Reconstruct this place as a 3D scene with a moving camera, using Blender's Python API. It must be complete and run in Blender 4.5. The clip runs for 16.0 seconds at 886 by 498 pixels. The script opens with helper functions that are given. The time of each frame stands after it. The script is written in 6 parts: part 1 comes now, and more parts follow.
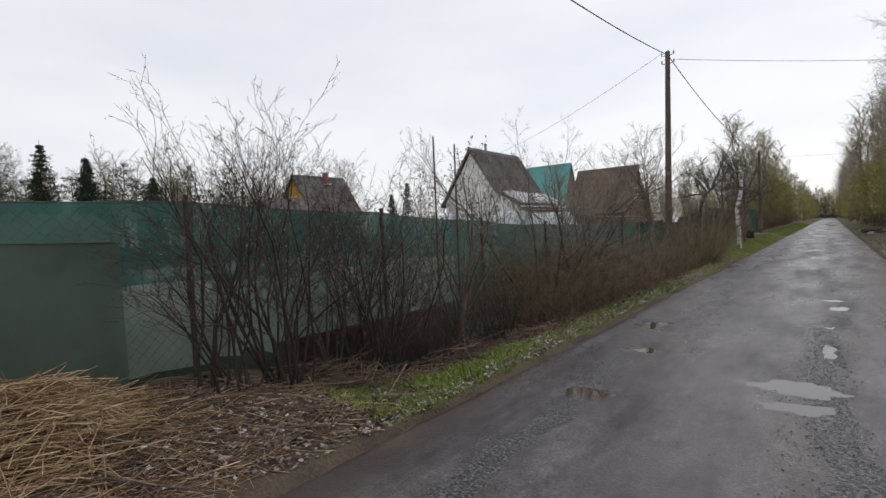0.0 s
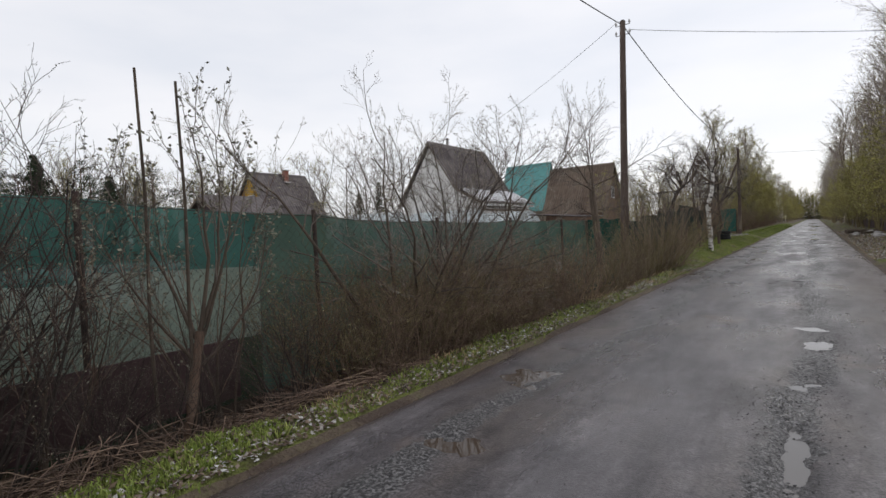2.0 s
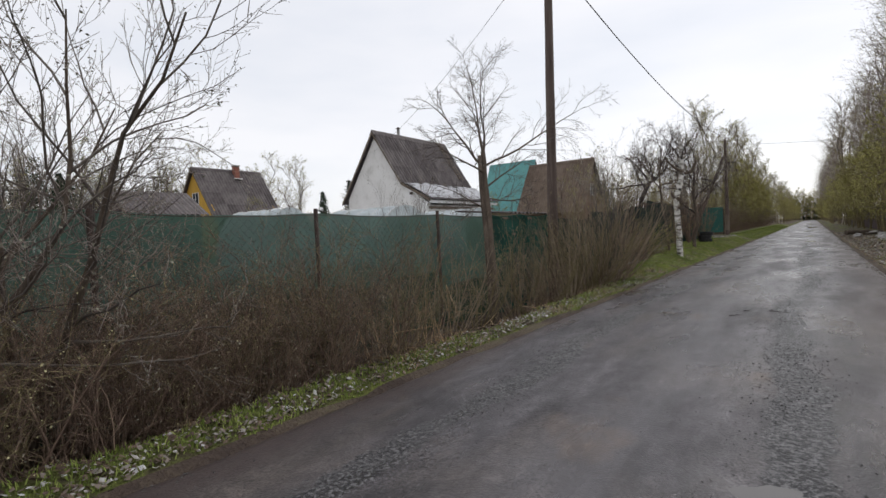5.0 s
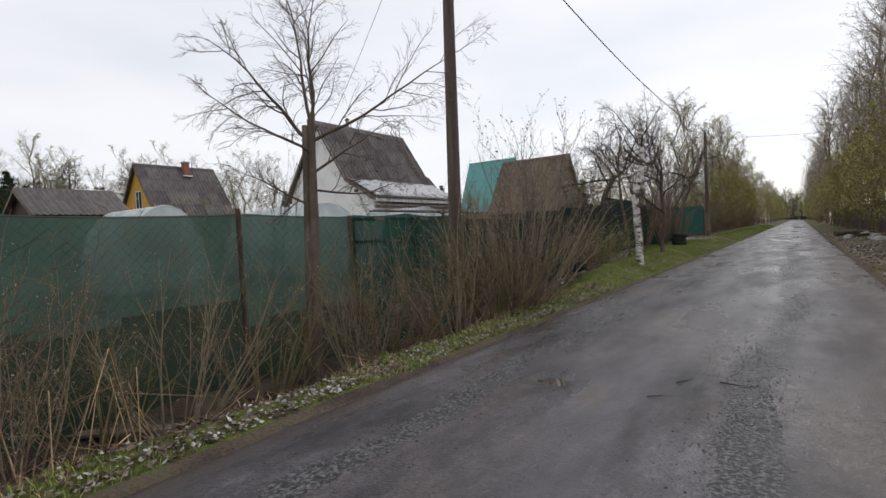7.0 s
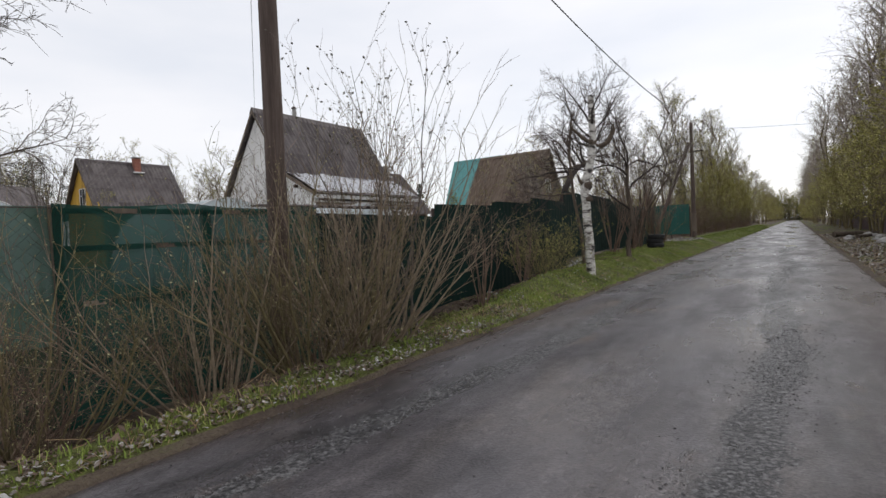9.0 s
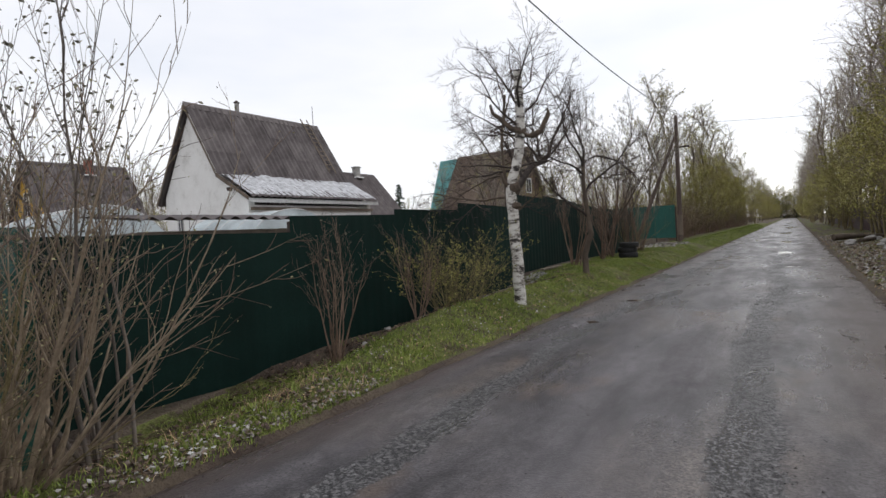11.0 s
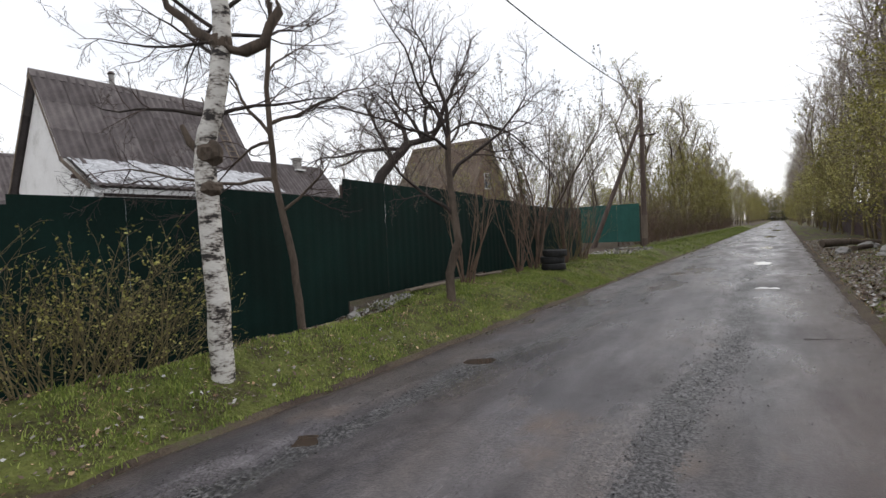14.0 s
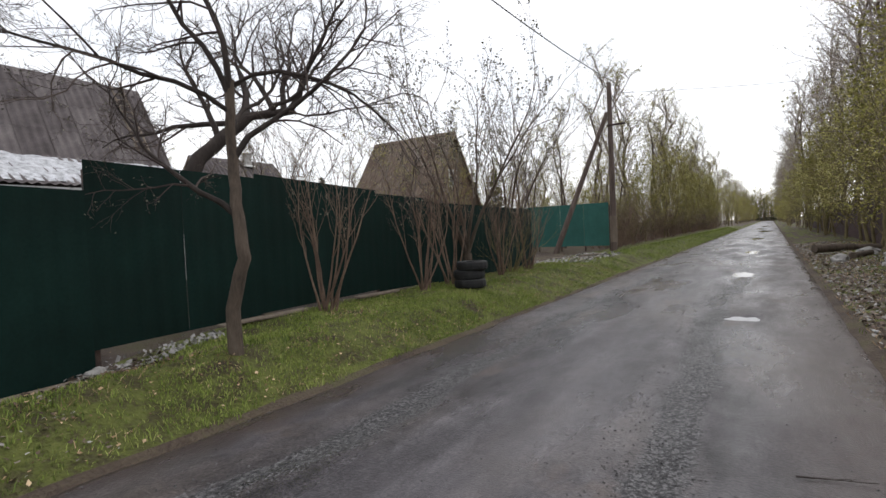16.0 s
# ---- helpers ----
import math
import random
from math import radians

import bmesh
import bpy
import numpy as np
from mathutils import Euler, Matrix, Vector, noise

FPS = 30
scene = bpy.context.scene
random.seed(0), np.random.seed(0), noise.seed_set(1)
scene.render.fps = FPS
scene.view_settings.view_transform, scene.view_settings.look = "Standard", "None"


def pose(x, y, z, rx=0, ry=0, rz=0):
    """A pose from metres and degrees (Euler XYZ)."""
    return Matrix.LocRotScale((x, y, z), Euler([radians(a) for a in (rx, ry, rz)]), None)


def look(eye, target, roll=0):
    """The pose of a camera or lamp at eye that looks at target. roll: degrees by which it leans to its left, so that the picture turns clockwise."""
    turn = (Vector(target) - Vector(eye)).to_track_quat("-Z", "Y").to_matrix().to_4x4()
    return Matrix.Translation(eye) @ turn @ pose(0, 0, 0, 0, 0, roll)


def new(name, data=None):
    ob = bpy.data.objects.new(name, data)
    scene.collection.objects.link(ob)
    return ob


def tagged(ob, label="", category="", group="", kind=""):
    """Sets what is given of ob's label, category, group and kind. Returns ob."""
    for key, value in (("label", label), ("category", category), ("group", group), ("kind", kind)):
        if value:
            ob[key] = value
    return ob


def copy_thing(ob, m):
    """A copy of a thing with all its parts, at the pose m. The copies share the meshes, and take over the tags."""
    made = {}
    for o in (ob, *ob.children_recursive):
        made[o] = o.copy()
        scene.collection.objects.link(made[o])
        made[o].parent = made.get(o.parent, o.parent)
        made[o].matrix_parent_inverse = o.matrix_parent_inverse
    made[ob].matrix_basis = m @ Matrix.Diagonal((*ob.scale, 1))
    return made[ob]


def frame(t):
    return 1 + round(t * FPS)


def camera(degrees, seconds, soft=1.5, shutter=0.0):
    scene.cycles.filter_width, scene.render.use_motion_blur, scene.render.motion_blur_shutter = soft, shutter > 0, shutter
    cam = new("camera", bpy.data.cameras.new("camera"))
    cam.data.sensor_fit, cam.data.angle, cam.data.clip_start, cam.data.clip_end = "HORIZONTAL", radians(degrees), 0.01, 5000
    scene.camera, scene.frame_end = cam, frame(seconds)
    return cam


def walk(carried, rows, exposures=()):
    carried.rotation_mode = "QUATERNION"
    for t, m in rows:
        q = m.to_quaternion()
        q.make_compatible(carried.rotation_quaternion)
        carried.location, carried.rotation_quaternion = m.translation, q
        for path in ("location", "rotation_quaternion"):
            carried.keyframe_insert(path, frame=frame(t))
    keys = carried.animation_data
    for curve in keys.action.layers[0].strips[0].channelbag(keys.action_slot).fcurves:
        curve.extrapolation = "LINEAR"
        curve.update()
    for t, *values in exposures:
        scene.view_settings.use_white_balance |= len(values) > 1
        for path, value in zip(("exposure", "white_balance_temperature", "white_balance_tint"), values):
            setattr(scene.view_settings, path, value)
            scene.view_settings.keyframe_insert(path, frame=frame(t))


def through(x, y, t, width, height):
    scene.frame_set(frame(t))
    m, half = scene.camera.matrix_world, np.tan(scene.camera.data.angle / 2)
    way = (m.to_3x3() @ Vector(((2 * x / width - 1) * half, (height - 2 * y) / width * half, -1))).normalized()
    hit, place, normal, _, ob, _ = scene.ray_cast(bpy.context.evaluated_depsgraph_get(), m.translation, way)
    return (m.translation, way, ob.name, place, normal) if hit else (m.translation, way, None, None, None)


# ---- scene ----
cam = camera(82.4, 16.0)
PATH = [
    (0, (0.433, 0.269, 1.659), (-0.784, 1.854, 1.592), -2.6),
    (0.5, (0.459, 1.24, 1.629), (-0.757, 2.826, 1.562), -2.6),
    (1, (0.514, 2.337, 1.564), (-0.698, 3.927, 1.502), -2.7),
    (1.5, (0.511, 3.231, 1.545), (-0.686, 4.832, 1.483), -2.7),
    (2, (0.524, 4.187, 1.519), (-0.661, 5.797, 1.455), -2.6),
    (2.5, (0.568, 5.17, 1.469), (-0.611, 6.785, 1.411), -2.7),
    (3, (0.627, 6.156, 1.426), (-0.549, 7.772, 1.373), -3.0),
    (3.5, (0.623, 7.069, 1.397), (-0.559, 8.681, 1.34), -2.7),
    (4, (0.639, 7.944, 1.405), (-0.543, 9.556, 1.352), -2.9),
    (4.5, (0.62, 8.862, 1.352), (-0.565, 10.473, 1.295), -2.7),
    (7, (0.646, 13.818, 1.361), (-0.507, 15.451, 1.3), -2.7),
    (7.5, (0.677, 14.944, 1.299), (-0.48, 16.574, 1.249), -3.3),
    (8, (0.708, 15.933, 1.264), (-0.446, 17.565, 1.218), -3.4),
    (8.5, (0.707, 16.857, 1.26), (-0.439, 18.495, 1.201), -2.8),
    (9, (0.69, 17.744, 1.252), (-0.454, 19.383, 1.194), -2.7),
    (11.5, (0.836, 22.025, 1.495), (-0.305, 23.666, 1.437), -3.3),
    (12, (0.876, 22.917, 1.495), (-0.273, 24.554, 1.437), -3.2),
    (12.5, (0.908, 23.881, 1.469), (-0.226, 25.527, 1.408), -2.7),
    (13, (0.967, 24.797, 1.414), (-0.151, 26.455, 1.354), -2.7),
    (13.5, (1.017, 25.64, 1.43), (-0.091, 27.303, 1.366), -2.5),
    (14, (1.031, 26.56, 1.413), (-0.082, 28.22, 1.349), -2.6),
    (14.5, (1.025, 27.488, 1.388), (-0.089, 29.148, 1.328), -2.6),
    (15, (1.06, 28.455, 1.384), (-0.048, 30.119, 1.319), -2.5),
    (15.5, (1.083, 29.374, 1.396), (-0.014, 31.046, 1.337), -2.6),
    (16, (1.133, 30.298, 1.437), (0.044, 31.974, 1.372), -2.6),
]
walk(cam, [(t, look(eye, target, roll)) for t, eye, target, roll in PATH],
     [(0, -0.06), (4, 0.0), (8, 0.0), (12, 0.18), (14, 0.29), (16, 0.40)])

# ---------------------------------------------------------------- light
world = bpy.data.worlds.new("overcast_sky")
scene.world = world
world.use_nodes = True
wn, wl = world.node_tree.nodes, world.node_tree.links
wn.clear()
w_out = wn.new("ShaderNodeOutputWorld")
w_add = wn.new("ShaderNodeAddShader")
w_sky_bg = wn.new("ShaderNodeBackground")
w_cloud_bg = wn.new("ShaderNodeBackground")
w_sky = wn.new("ShaderNodeTexSky")
w_sky.sky_type = "NISHITA"
w_sky.sun_disc = False
w_sky.sun_elevation = radians(38)
w_sky.sun_rotation = radians(20)
w_sky_bg.inputs["Strength"].default_value = 0.02
w_co = wn.new("ShaderNodeTexCoord")
w_map = wn.new("ShaderNodeMapping")
w_map.inputs["Scale"].default_value = (1.2, 1.2, 4.0)
w_noise = wn.new("ShaderNodeTexNoise")
w_noise.inputs["Scale"].default_value = 1.6
w_noise.inputs["Detail"].default_value = 5
w_ramp = wn.new("ShaderNodeValToRGB")
w_ramp.color_ramp.elements[0].position = 0.32
w_ramp.color_ramp.elements[0].color = (0.82, 0.835, 0.885, 1)
w_ramp.color_ramp.elements[1].position = 0.60
w_ramp.color_ramp.elements[1].color = (0.965, 0.95, 0.968, 1)
w_cloud_bg.inputs["Strength"].default_value = 0.92
wl.new(w_co.outputs["Generated"], w_map.inputs["Vector"])
wl.new(w_map.outputs[0], w_noise.inputs["Vector"])
wl.new(w_noise.outputs["Fac"], w_ramp.inputs["Fac"])
wl.new(w_ramp.outputs["Color"], w_cloud_bg.inputs["Color"])
wl.new(w_sky.outputs["Color"], w_sky_bg.inputs["Color"])
wl.new(w_sky_bg.outputs[0], w_add.inputs[0])
wl.new(w_cloud_bg.outputs[0], w_add.inputs[1])
wl.new(w_add.outputs[0], w_out.inputs["Surface"])

sun_data = bpy.data.lights.new("sun", "SUN")
sun_data.energy = 0.7
sun_data.angle = radians(25)
sun_data.color = (1.0, 0.97, 0.92)
sun = new("sun", sun_data)
sun.matrix_world = look((20, 30, 40), (4, -14, 0))


# ---------------------------------------------------------------- materials
def material(name, stops, scale=4.0, rough=(0.7, 0.9), bump=0.3, bump_scale=40.0, metal=0.0, stretch=(1, 1, 1),
             per_object=0.0, per_island=0.0, detail=6.0, spec=0.3, bump_dist=0.01):
    """A surface with a colour ramp over coarse and fine noise, uneven roughness and fine relief. stops: (position, colour)."""
    m = bpy.data.materials.new(name)
    m.use_nodes = True
    n, l = m.node_tree.nodes, m.node_tree.links
    b = n["Principled BSDF"]
    co = n.new("ShaderNodeTexCoord")
    mp = n.new("ShaderNodeMapping")
    mp.inputs["Scale"].default_value = stretch
    l.new(co.outputs["Object"], mp.inputs["Vector"])
    coarse = n.new("ShaderNodeTexNoise")
    coarse.inputs["Scale"].default_value = scale
    coarse.inputs["Detail"].default_value = detail
    coarse.inputs["Roughness"].default_value = 0.62
    fine = n.new("ShaderNodeTexNoise")
    fine.inputs["Scale"].default_value = bump_scale
    fine.inputs["Detail"].default_value = 4
    for t in (coarse, fine):
        l.new(mp.outputs[0], t.inputs["Vector"])
    mix = n.new("ShaderNodeMath")
    mix.operation = "MULTIPLY_ADD"
    l.new(fine.outputs["Fac"], mix.inputs[0])
    mix.inputs[1].default_value = 0.35
    sub = n.new("ShaderNodeMath")
    sub.operation = "SUBTRACT"
    l.new(coarse.outputs["Fac"], sub.inputs[0])
    sub.inputs[1].default_value = 0.175
    l.new(sub.outputs[0], mix.inputs[2])
    last = mix.outputs[0]
    for amount, node, out in ((per_object, "ShaderNodeObjectInfo", "Random"), (per_island, "ShaderNodeNewGeometry", "Random Per Island")):
        if amount:
            src = n.new(node)
            off = n.new("ShaderNodeMath")
            off.operation = "MULTIPLY_ADD"
            l.new(src.outputs[out], off.inputs[0])
            off.inputs[1].default_value = amount
            add = n.new("ShaderNodeMath")
            add.operation = "SUBTRACT"
            l.new(last, add.inputs[0])
            add.inputs[1].default_value = amount / 2
            l.new(add.outputs[0], off.inputs[2])
            last = off.outputs[0]
    ramp = n.new("ShaderNodeValToRGB")
    els = ramp.color_ramp.elements
    while len(els) < len(stops):
        els.new(0.5)
    for e, (pos, c) in zip(els, stops):
        e.position, e.color = pos, (*c, 1)
    l.new(last, ramp.inputs["Fac"])
    l.new(ramp.outputs["Color"], b.inputs["Base Color"])
    rr = n.new("ShaderNodeMapRange")
    rr.inputs["From Min"].default_value, rr.inputs["From Max"].default_value = 0.3, 0.7
    rr.inputs["To Min"].default_value, rr.inputs["To Max"].default_value = rough
    l.new(coarse.outputs["Fac"], rr.inputs["Value"])
    l.new(rr.outputs[0], b.inputs["Roughness"])
    b.inputs["Metallic"].default_value = metal
    b.inputs["Specular IOR Level"].default_value = spec
    if bump:
        bp = n.new("ShaderNodeBump")
        bp.inputs["Strength"].default_value = bump
        bp.inputs["Distance"].default_value = bump_dist
        l.new(fine.outputs["Fac"], bp.inputs["Height"])
        l.new(bp.outputs[0], b.inputs["Normal"])
    return m


def sheer(name, colour, opacity, weave=220.0, rough=0.8, through=0.5):
    """A thin woven or milky sheet: part of it lets the view through."""
    m = bpy.data.materials.new(name)
    m.use_nodes = True
    n, l = m.node_tree.nodes, m.node_tree.links
    n.clear()
    out = n.new("ShaderNodeOutputMaterial")
    mix = n.new("ShaderNodeMixShader")
    clear = n.new("ShaderNodeBsdfTransparent")
    body = n.new("ShaderNodeMixShader")
    face = n.new("ShaderNodeBsdfDiffuse")
    back = n.new("ShaderNodeBsdfTranslucent")
    body.inputs[0].default_value = through
    co = n.new("ShaderNodeTexCoord")
    ns = n.new("ShaderNodeTexNoise")
    ns.inputs["Scale"].default_value = 1.3
    ns.inputs["Detail"].default_value = 7
    l.new(co.outputs["Object"], ns.inputs["Vector"])
    ramp = n.new("ShaderNodeValToRGB")
    ramp.color_ramp.elements[0].position, ramp.color_ramp.elements[1].position = 0.3, 0.7
    ramp.color_ramp.elements[0].color = (*[c * 0.75 for c in colour], 1)
    ramp.color_ramp.elements[1].color = (*[min(1, c * 1.2) for c in colour], 1)
    l.new(ns.outputs["Fac"], ramp.inputs["Fac"])
    l.new(ramp.outputs["Color"], face.inputs["Color"])
    l.new(ramp.outputs["Color"], back.inputs["Color"])
    fine = n.new("ShaderNodeTexNoise")
    fine.inputs["Scale"].default_value = weave
    l.new(co.outputs["Object"], fine.inputs["Vector"])
    rr = n.new("ShaderNodeMapRange")
    rr.inputs["From Min"].default_value, rr.inputs["From Max"].default_value = 0.3, 0.7
    rr.inputs["To Min"].default_value, rr.inputs["To Max"].default_value = opacity - 0.12, min(1.0, opacity + 0.12)
    l.new(fine.outputs["Fac"], rr.inputs["Value"])
    l.new(rr.outputs[0], mix.inputs[0])
    l.new(face.outputs[0], body.inputs[1])
    l.new(back.outputs[0], body.inputs[2])
    l.new(clear.outputs[0], mix.inputs[1])
    l.new(body.outputs[0], mix.inputs[2])
    l.new(mix.outputs[0], out.inputs["Surface"])
    return m


def glassy(name, colour, rough):
    m = bpy.data.materials.new(name)
    m.use_nodes = True
    b = m.node_tree.nodes["Principled BSDF"]
    b.inputs["Base Color"].default_value = (*colour, 1)
    b.inputs["Roughness"].default_value = rough
    b.inputs["IOR"].default_value = 1.33
    b.inputs["Specular IOR Level"].default_value = 0.5
    return m


M_BARK = material("bark_grey_brown", [(0.25, (0.045, 0.035, 0.028)), (0.55, (0.11, 0.085, 0.065)), (0.8, (0.17, 0.14, 0.11))], 9, (0.85, 1), 0.6, 60, stretch=(1, 1, 0.25), bump_dist=0.02)
M_BARK_DARK = material("bark_dark", [(0.25, (0.02, 0.016, 0.014)), (0.55, (0.05, 0.04, 0.035)), (0.8, (0.09, 0.075, 0.065))], 9, (0.85, 1), 0.6, 60, stretch=(1, 1, 0.3), bump_dist=0.02)
M_TWIG_BROWN = material("twig_red_brown", [(0.2, (0.06, 0.040, 0.031)), (0.5, (0.15, 0.10, 0.074)), (0.8, (0.28, 0.20, 0.145))], 3, (0.7, 0.9), 0, 60, per_island=0.45, per_object=0.15)
M_TWIG_TAN = material("tan_twig_bark", [(0.25, (0.13, 0.098, 0.068)), (0.55, (0.27, 0.21, 0.148)), (0.85, (0.39, 0.32, 0.235))], 14, (0.6, 0.85), 0.3, 40)
M_TWIG_GREY = material("twig_grey", [(0.2, (0.06, 0.05, 0.045)), (0.5, (0.125, 0.105, 0.09)), (0.8, (0.21, 0.18, 0.15))], 3, (0.7, 0.9), 0, 60, per_island=0.4)
M_TWIG_DARK = material("twig_dark", [(0.2, (0.025, 0.018, 0.017)), (0.5, (0.06, 0.043, 0.038)), (0.8, (0.11, 0.085, 0.07))], 3, (0.7, 0.9), 0, 60, per_island=0.35)
M_TWIG_PALE = material("twig_pale_grey", [(0.2, (0.14, 0.115, 0.10)), (0.5, (0.24, 0.20, 0.175)), (0.8, (0.34, 0.30, 0.27))], 3, (0.7, 0.9), 0, 60, per_island=0.4)
M_TWIG_OLIVE = material("twig_olive", [(0.2, (0.075, 0.06, 0.03)), (0.5, (0.16, 0.13, 0.065)), (0.8, (0.26, 0.21, 0.11))], 3, (0.7, 0.9), 0, 60, per_island=0.45)
M_LEAF = material("young_leaf", [(0.2, (0.15, 0.15, 0.035)), (0.5, (0.29, 0.275, 0.07)), (0.8, (0.42, 0.38, 0.12))], 1.0, (0.6, 0.8), 0, 30, per_island=0.6, per_object=0.2)
M_LEAF_DULL = material("budding_leaf", [(0.2, (0.21, 0.19, 0.09)), (0.5, (0.35, 0.32, 0.16)), (0.8, (0.47, 0.43, 0.25))], 1.0, (0.6, 0.8), 0, 30, per_island=0.6, per_object=0.2)
M_BUD = material("grey_bud", [(0.2, (0.08, 0.075, 0.055)), (0.5, (0.17, 0.16, 0.12)), (0.8, (0.29, 0.28, 0.21))], 2, (0.7, 0.9), 0, 30, per_island=0.6)
M_NEEDLE = material("spruce_needle", [(0.2, (0.012, 0.022, 0.012)), (0.5, (0.028, 0.048, 0.024)), (0.8, (0.05, 0.075, 0.035))], 1.5, (0.7, 0.9), 0, 30, per_island=0.5)
M_BIRCH = material("birch_bark", [(0.40, (0.03, 0.026, 0.024)), (0.455, (0.30, 0.27, 0.24)), (0.53, (0.58, 0.56, 0.52)), (0.8, (0.72, 0.70, 0.66))], 5, (0.6, 0.8), 0.5, 30, stretch=(0.9, 0.9, 2.4), bump_dist=0.01)
M_GRASS = material("grass_blade", [(0.2, (0.065, 0.095, 0.02)), (0.5, (0.20, 0.265, 0.05)), (0.75, (0.32, 0.36, 0.10)), (0.95, (0.48, 0.42, 0.22))], 0.9, (0.6, 0.8), 0, 30, per_island=0.45)
M_STRAW = material("dry_straw", [(0.2, (0.15, 0.09, 0.048)), (0.5, (0.36, 0.24, 0.135)), (0.8, (0.62, 0.46, 0.29))], 2, (0.6, 0.85), 0, 30, per_island=0.6)
M_LITTER = material("dead_leaf", [(0.15, (0.06, 0.04, 0.03)), (0.45, (0.16, 0.115, 0.085)), (0.72, (0.27, 0.25, 0.225)), (0.95, (0.52, 0.52, 0.51))], 1.2, (0.6, 0.9), 0, 30, per_island=0.75)
M_SNOW = material("old_snow", [(0.3, (0.20, 0.20, 0.205)), (0.48, (0.42, 0.43, 0.45)), (0.7, (0.66, 0.67, 0.70))], 5, (0.5, 0.8), 0.5, 70)
M_STONE = material("wet_gravel", [(0.2, (0.026, 0.025, 0.026)), (0.5, (0.065, 0.062, 0.062)), (0.85, (0.17, 0.165, 0.16))], 6, (0.3, 0.7), 0.3, 60, per_island=0.5)
M_WATER = glassy("puddle_water", (0.06, 0.045, 0.035), 0.03)
# pale base: silt, plus the bright sky reflection put into the colour
M_SILT_SKY = glassy("silty_sky_puddle_water", (0.13, 0.122, 0.118), 0.04)
M_POLE = material("weathered_pole_wood", [(0.25, (0.05, 0.035, 0.03)), (0.5, (0.105, 0.078, 0.066)), (0.8, (0.18, 0.145, 0.125))], 8, (0.8, 0.95), 0.6, 50, stretch=(1, 1, 0.08), bump_dist=0.02)
M_PORCELAIN = material("insulator_porcelain", [(0.3, (0.30, 0.29, 0.27)), (0.7, (0.55, 0.54, 0.52))], 20, (0.2, 0.35), 0)
M_WIRE = material("cable_black", [(0.3, (0.02, 0.02, 0.022)), (0.7, (0.045, 0.045, 0.05))], 8, (0.5, 0.7), 0)
M_IRON = material("rusty_iron", [(0.3, (0.03, 0.024, 0.022)), (0.55, (0.07, 0.048, 0.04)), (0.8, (0.13, 0.085, 0.065))], 10, (0.6, 0.9), 0.4, 70)
M_GALV = material("fence_wire", [(0.3, (0.05, 0.075, 0.065)), (0.7, (0.11, 0.15, 0.13))], 10, (0.5, 0.7), 0)
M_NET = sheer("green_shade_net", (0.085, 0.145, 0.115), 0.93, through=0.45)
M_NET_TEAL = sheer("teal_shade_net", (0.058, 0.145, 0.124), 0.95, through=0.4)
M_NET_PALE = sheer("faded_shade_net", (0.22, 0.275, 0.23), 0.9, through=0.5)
M_NET_DULL = sheer("dull_grey_green_net", (0.145, 0.185, 0.15), 0.92, through=0.45)
# darker olive for the net's lower part, shade included in the colour
M_NET_OLIVE_SHADED = sheer("olive_net_shaded", (0.05, 0.075, 0.05), 0.96, through=0.3)
M_NET_DARK = sheer("dark_green_shade_net", (0.025, 0.078, 0.062), 0.95, through=0.35)
M_PANEL = material("dark_green_painted_sheet", [(0.3, (0.0035, 0.013, 0.0105)), (0.55, (0.005, 0.019, 0.0155)), (0.8, (0.008, 0.027, 0.022))], 1.2, (0.55, 0.75), 0.1, 25, per_object=0.15, spec=0.12)
M_PANEL_TEAL = material("teal_green_painted_sheet", [(0.3, (0.016, 0.085, 0.07)), (0.55, (0.024, 0.11, 0.092)), (0.8, (0.035, 0.14, 0.12))], 1.2, (0.45, 0.65), 0.1, 25, per_object=0.15)
M_WHITEWALL = material("whitewashed_wall", [(0.25, (0.58, 0.57, 0.54)), (0.45, (0.77, 0.76, 0.74)), (0.8, (0.86, 0.855, 0.84))], 1.1, (0.8, 0.95), 0.4, 18, bump_dist=0.015)
M_SLATE = material("weathered_slate_sheet", [(0.25, (0.065, 0.055, 0.055)), (0.5, (0.115, 0.10, 0.10)), (0.8, (0.19, 0.17, 0.165))], 1.4, (0.8, 0.95), 0.4, 30, per_object=0.3, stretch=(1, 1, 1))
M_SLATE_BROWN = material("brown_roof_sheet", [(0.25, (0.085, 0.06, 0.045)), (0.5, (0.14, 0.105, 0.08)), (0.8, (0.20, 0.16, 0.125))], 1.2, (0.8, 0.95), 0.4, 30, per_object=0.25)
M_TEAL_ROOF = material("teal_roof_metal", [(0.3, (0.10, 0.28, 0.275)), (0.7, (0.15, 0.38, 0.37))], 1.0, (0.4, 0.6), 0.1, 30)
M_YELLOW = material("yellow_painted_boards", [(0.3, (0.40, 0.23, 0.035)), (0.7, (0.58, 0.36, 0.06))], 2, (0.7, 0.9), 0.3, 20, stretch=(1, 1, 0.2))
M_BOARD = material("weathered_boards", [(0.25, (0.09, 0.07, 0.055)), (0.5, (0.17, 0.135, 0.105)), (0.8, (0.28, 0.235, 0.19))], 3, (0.8, 0.95), 0.4, 40, per_object=0.3, stretch=(1, 1, 0.2))
M_BROWNWALL = material("brown_house_boards", [(0.25, (0.10, 0.065, 0.045)), (0.5, (0.165, 0.11, 0.08)), (0.8, (0.23, 0.165, 0.12))], 3, (0.8, 0.95), 0.3, 30, stretch=(1, 1, 0.3))
